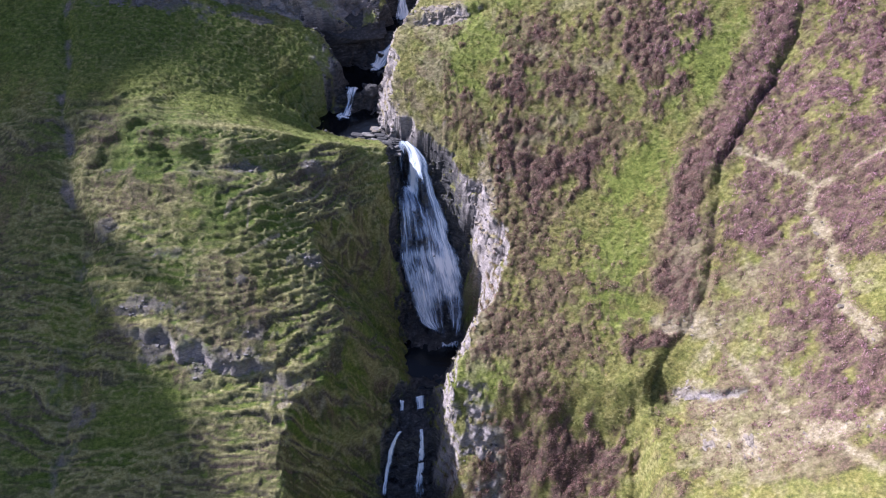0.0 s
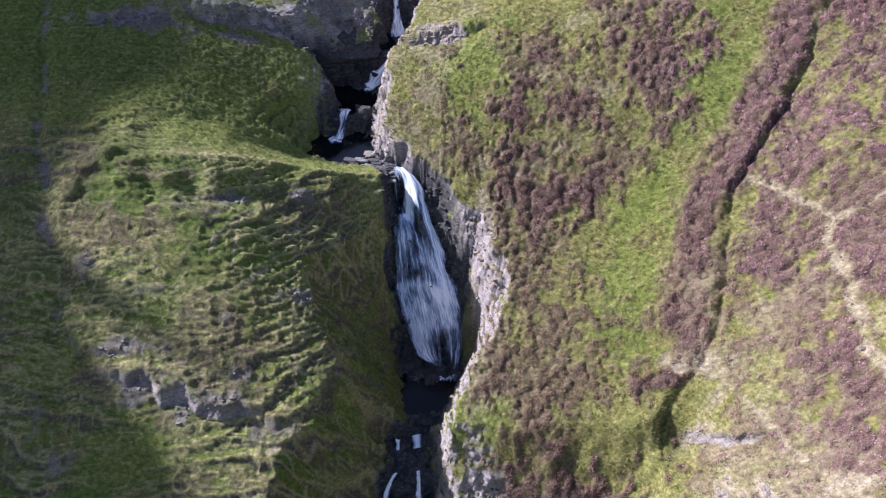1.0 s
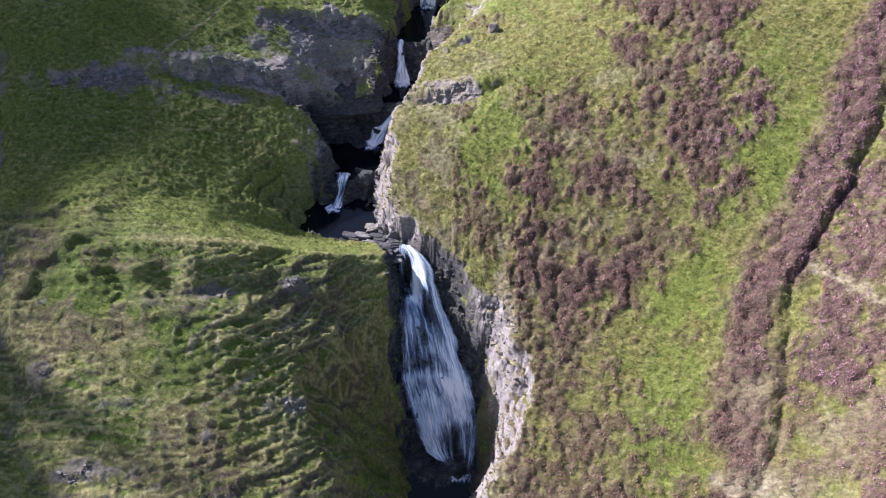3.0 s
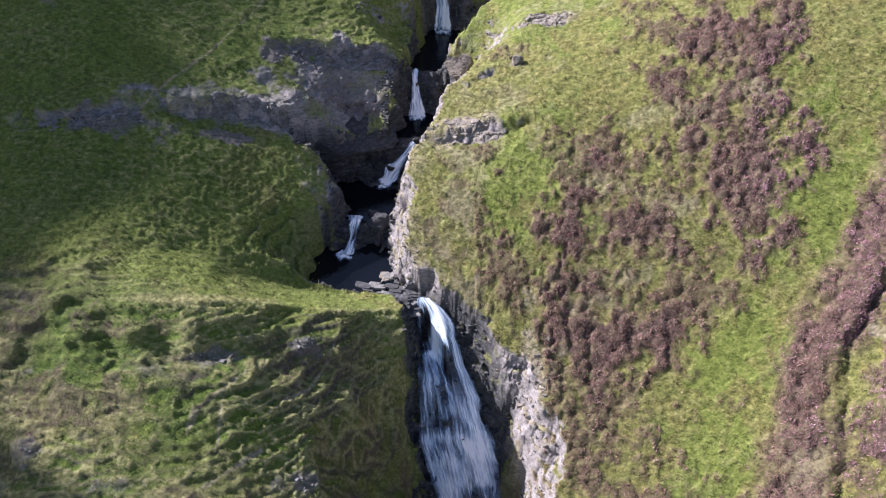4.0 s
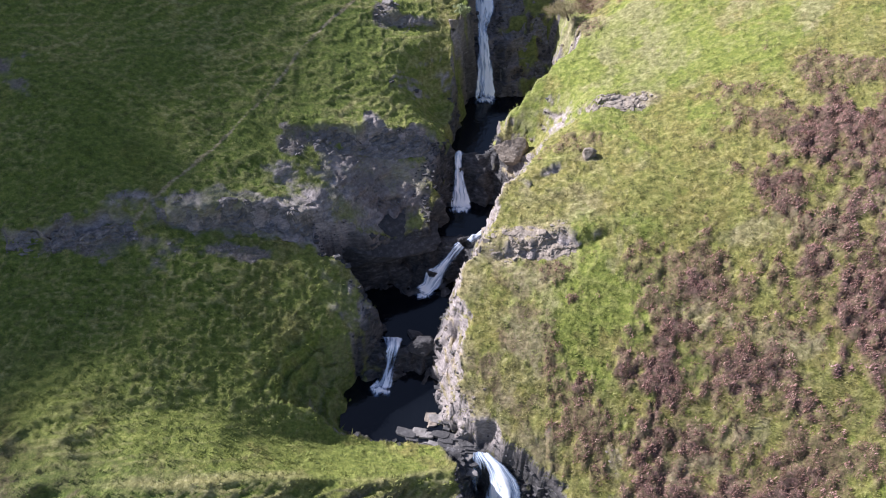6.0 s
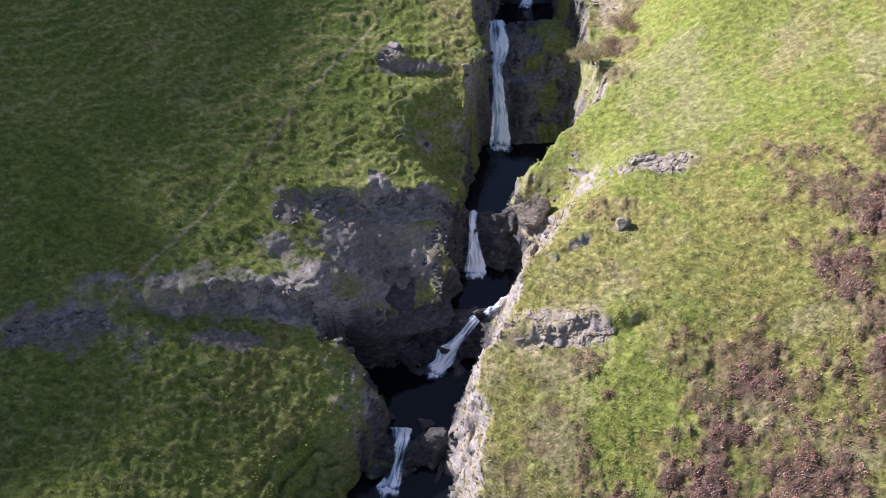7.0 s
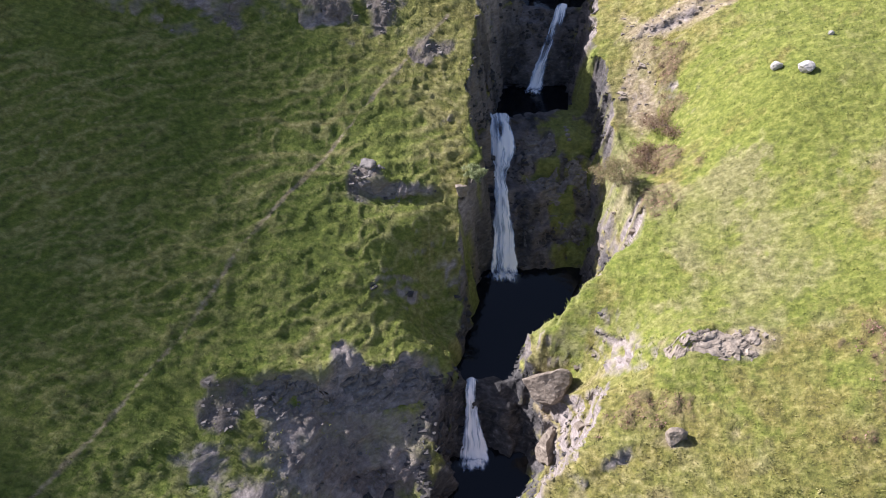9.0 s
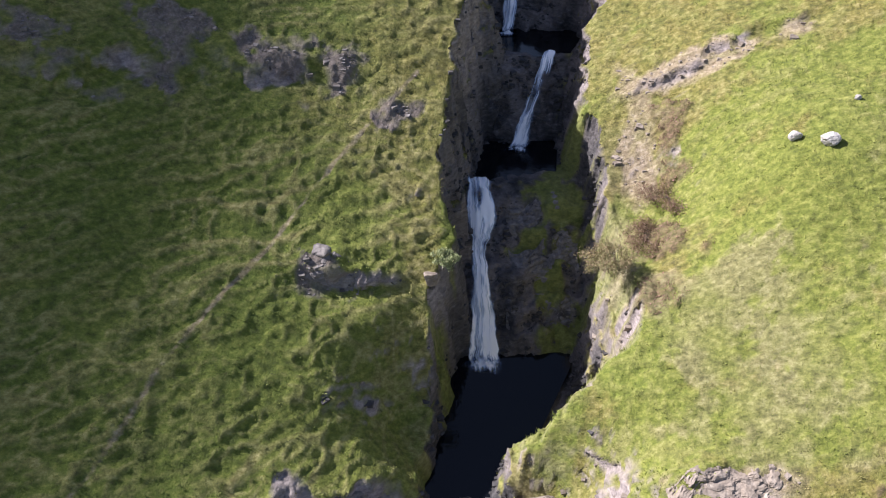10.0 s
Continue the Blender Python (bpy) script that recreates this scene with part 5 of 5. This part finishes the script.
def ledges(x0, y0, x1, y1, steps, rise, seed, mats, label):
    """Flat strata that step down along a line, each a plate of its own."""
    rng = np.random.default_rng(seed)
    base = new("ledge_rock")
    z0 = float(land(np.array([x0]), np.array([y0]), False)[0][0])
    base.matrix_world = pose(x0, y0, z0)
    n = math.hypot(x1 - x0, y1 - y0)
    ex, ey = (x1 - x0) / n, (y1 - y0) / n
    for k in range(steps):
        for i in range(int(n / 0.85) + 1):
            q = (i + rng.uniform(-0.3, 0.3)) * 0.85
            off = 0.6 - 0.42 * k + rng.uniform(-0.15, 0.15)
            sx, sy, sz = rng.uniform(0.45, 1.1), rng.uniform(0.3, 0.55), rise * rng.uniform(0.35, 0.7)
            me = slab(rng, sx, sy, sz)
            me.materials.append(mats[int(rng.integers(0, len(mats)))])
            piece = part("slab", me, base)
            piece.matrix_basis = pose(q * ex - off * ey, q * ey + off * ex, 0.35 - k * rise + rng.uniform(-0.05, 0.05), rng.normal(0, 3), rng.normal(0, 3), math.degrees(math.atan2(ey, ex)) + rng.normal(0, 6))
    return tagged(base, label, "rock")


ledges(-10.8, 69.3, -5.4, 68.4, 6, 0.17, 81, (GREY_ROCK, DARK_ROCK, DARK_ROCK), "flat wet layered ledges where the pool spills over")
ledges(-9.2, 70.6, -7.4, 70.0, 3, 0.3, 82, (PALE_ROCK, GREY_ROCK), "pale stacked slabs at the edge of a pool")


# ---------------------------------------------------------------- bushes
def bush(x, y, z, reach, height, leaves, seed, mat, label, lean):
    """A small tree: a forked trunk, limbs and a loose crown of leaves."""
    base = new("bush")
    base.matrix_world = pose(x, y, z if z else float(land(np.array([x]), np.array([y]))[0][0]) - 0.1)
    rng = np.random.default_rng(seed)
    rv, rf = [], []

    def limb(a, b, r0, r1):
        a, b = Vector(a), Vector(b)
        side = (b - a).orthogonal().normalized()
        other = (b - a).normalized().cross(side)
        k = len(rv)
        for p, r in ((a, r0), (b, r1)):
            for i in range(6):
                t = i * math.pi / 3
                rv.append(p + (side * math.cos(t) + other * math.sin(t)) * r)
        for i in range(6):
            rf.append((k + i, k + (i + 1) % 6, k + 6 + (i + 1) % 6, k + 6 + i))
    fork = Vector((lean[0] * 0.35, lean[1] * 0.35, height * 0.35))
    limb((0, 0, -0.3), fork, 0.09 * height, 0.06 * height)
    tips = []
    for i in range(44):
        a = i * 2.4
        t = Vector((lean[0] + reach * math.cos(a) * rng.uniform(0.1, 1.15), lean[1] + reach * math.sin(a) * rng.uniform(0.35, 0.9), height * rng.uniform(0.35, 1.0)))
        limb(fork, t, 0.016 * height, 0.004 * height)
        tips.append(t)
    part("trunk", mesh_from("trunk", [tuple(v) for v in rv], rf, BARK), base)
    pick = rng.integers(0, len(tips), leaves)
    c = np.array([tuple(t) for t in tips])[pick] + rng.normal(0, 0.13 * reach, (leaves, 3)) * (1, 1, 0.8)
    d1, d2 = rng.normal(0, 1, (leaves, 3)), rng.normal(0, 1, (leaves, 3))
    d1 /= np.linalg.norm(d1, axis=1)[:, None]
    d2 /= np.linalg.norm(d2, axis=1)[:, None]
    s = rng.uniform(0.03, 0.06, leaves)[:, None]
    v = np.stack([c - d1 * s, c + d2 * s * 0.6, c + d1 * s, c - d2 * s * 0.6], 1).reshape(-1, 3)
    part("crown", mesh_from("crown", v, np.arange(leaves * 4).reshape(-1, 4), mat, False), base)
    return tagged(base, label, "bush")


bush(5.3, 105.0, 72.0, 1.4, 1.3, 9000, 31, ROWAN, "green and reddish rowan bush leaning over the gully's edge", (-0.9, -0.2))
bush(7.6, 107.2, None, 1.9, 0.6, 8000, 33, BROWN, "low brown and reddish shrub on the gully's edge", (0.1, 0.1))
bush(9.3, 110.0, None, 1.9, 0.55, 7000, 34, BROWN, "low brown and reddish shrub on the gully's edge", (0.1, 0.1))
bush(-5.5, 105.2, 72.2, 0.7, 1.0, 4500, 32, WILLOW, "small pale green bush on the gully's rocky edge", (0.2, 0.0))


# ---------------------------------------------------------------- an unseen ridge, added so that its shadow lies on the left slope
def shade_ridge():
    # where the shadow should end on the ground; the crest is set from it
    edge = np.array([(24, -40, -10), (14, -10, 4), (6, 15, 14), (-4, 39, 25.0), (-19, 44, 45.1), (-37.5, 51, 52.2), (-39, 54, 54.8), (-38, 59, 59.1), (-35, 64.3, 61.8), (-31, 68.0, 62.1), (-26.5, 70.4, 61.4), (-21.5, 72.2, 59.6), (-18.5, 74.5, 57.6), (-17.8, 78, 60.6), (-20, 82.2, 64.1), (-26, 83.6, 67.4), (-28, 86.5, 69.6), (-23, 92, 70.4), (-18, 100, 72.3), (-14.5, 112, 77.9), (-7, 135, 88), (12, 175, 100)], float)
    way = np.array([math.cos(_a) * math.cos(_e), math.sin(_a) * math.cos(_e), math.sin(_e)])
    crest = edge + 330 * way
    t = np.linspace(0, len(crest) - 1, 160)
    c = np.stack([np.interp(t, np.arange(len(crest)), crest[:, k]) for k in range(3)], -1)
    c[:, 2] += 0.5 * fractal(t * 3, t, 2.0, 701, 3)
    side = np.linspace(-1, 1, 21)
    P = c[:, None, :] + np.stack([side * 320, 0 * side, -np.abs(side) * 350 - 12 * np.sin(np.abs(side) * 6)], -1)[None]
    P[..., 2] += np.abs(side)[None] * 8 * fractal(P[..., 0], P[..., 1], 40, 711, 4)
    idx = np.arange(160 * 21).reshape(160, 21)
    f = np.stack([idx[:-1, :-1], idx[:-1, 1:], idx[1:, 1:], idx[1:, :-1]], -1).reshape(-1, 4)
    me = mesh_from("shadow_ridge", P.reshape(-1, 3), f, GROUND)
    return tagged(new("shadow_ridge", me), "unseen ridge added to shade the left slope", "hill", kind="structure")


shade_ridge()
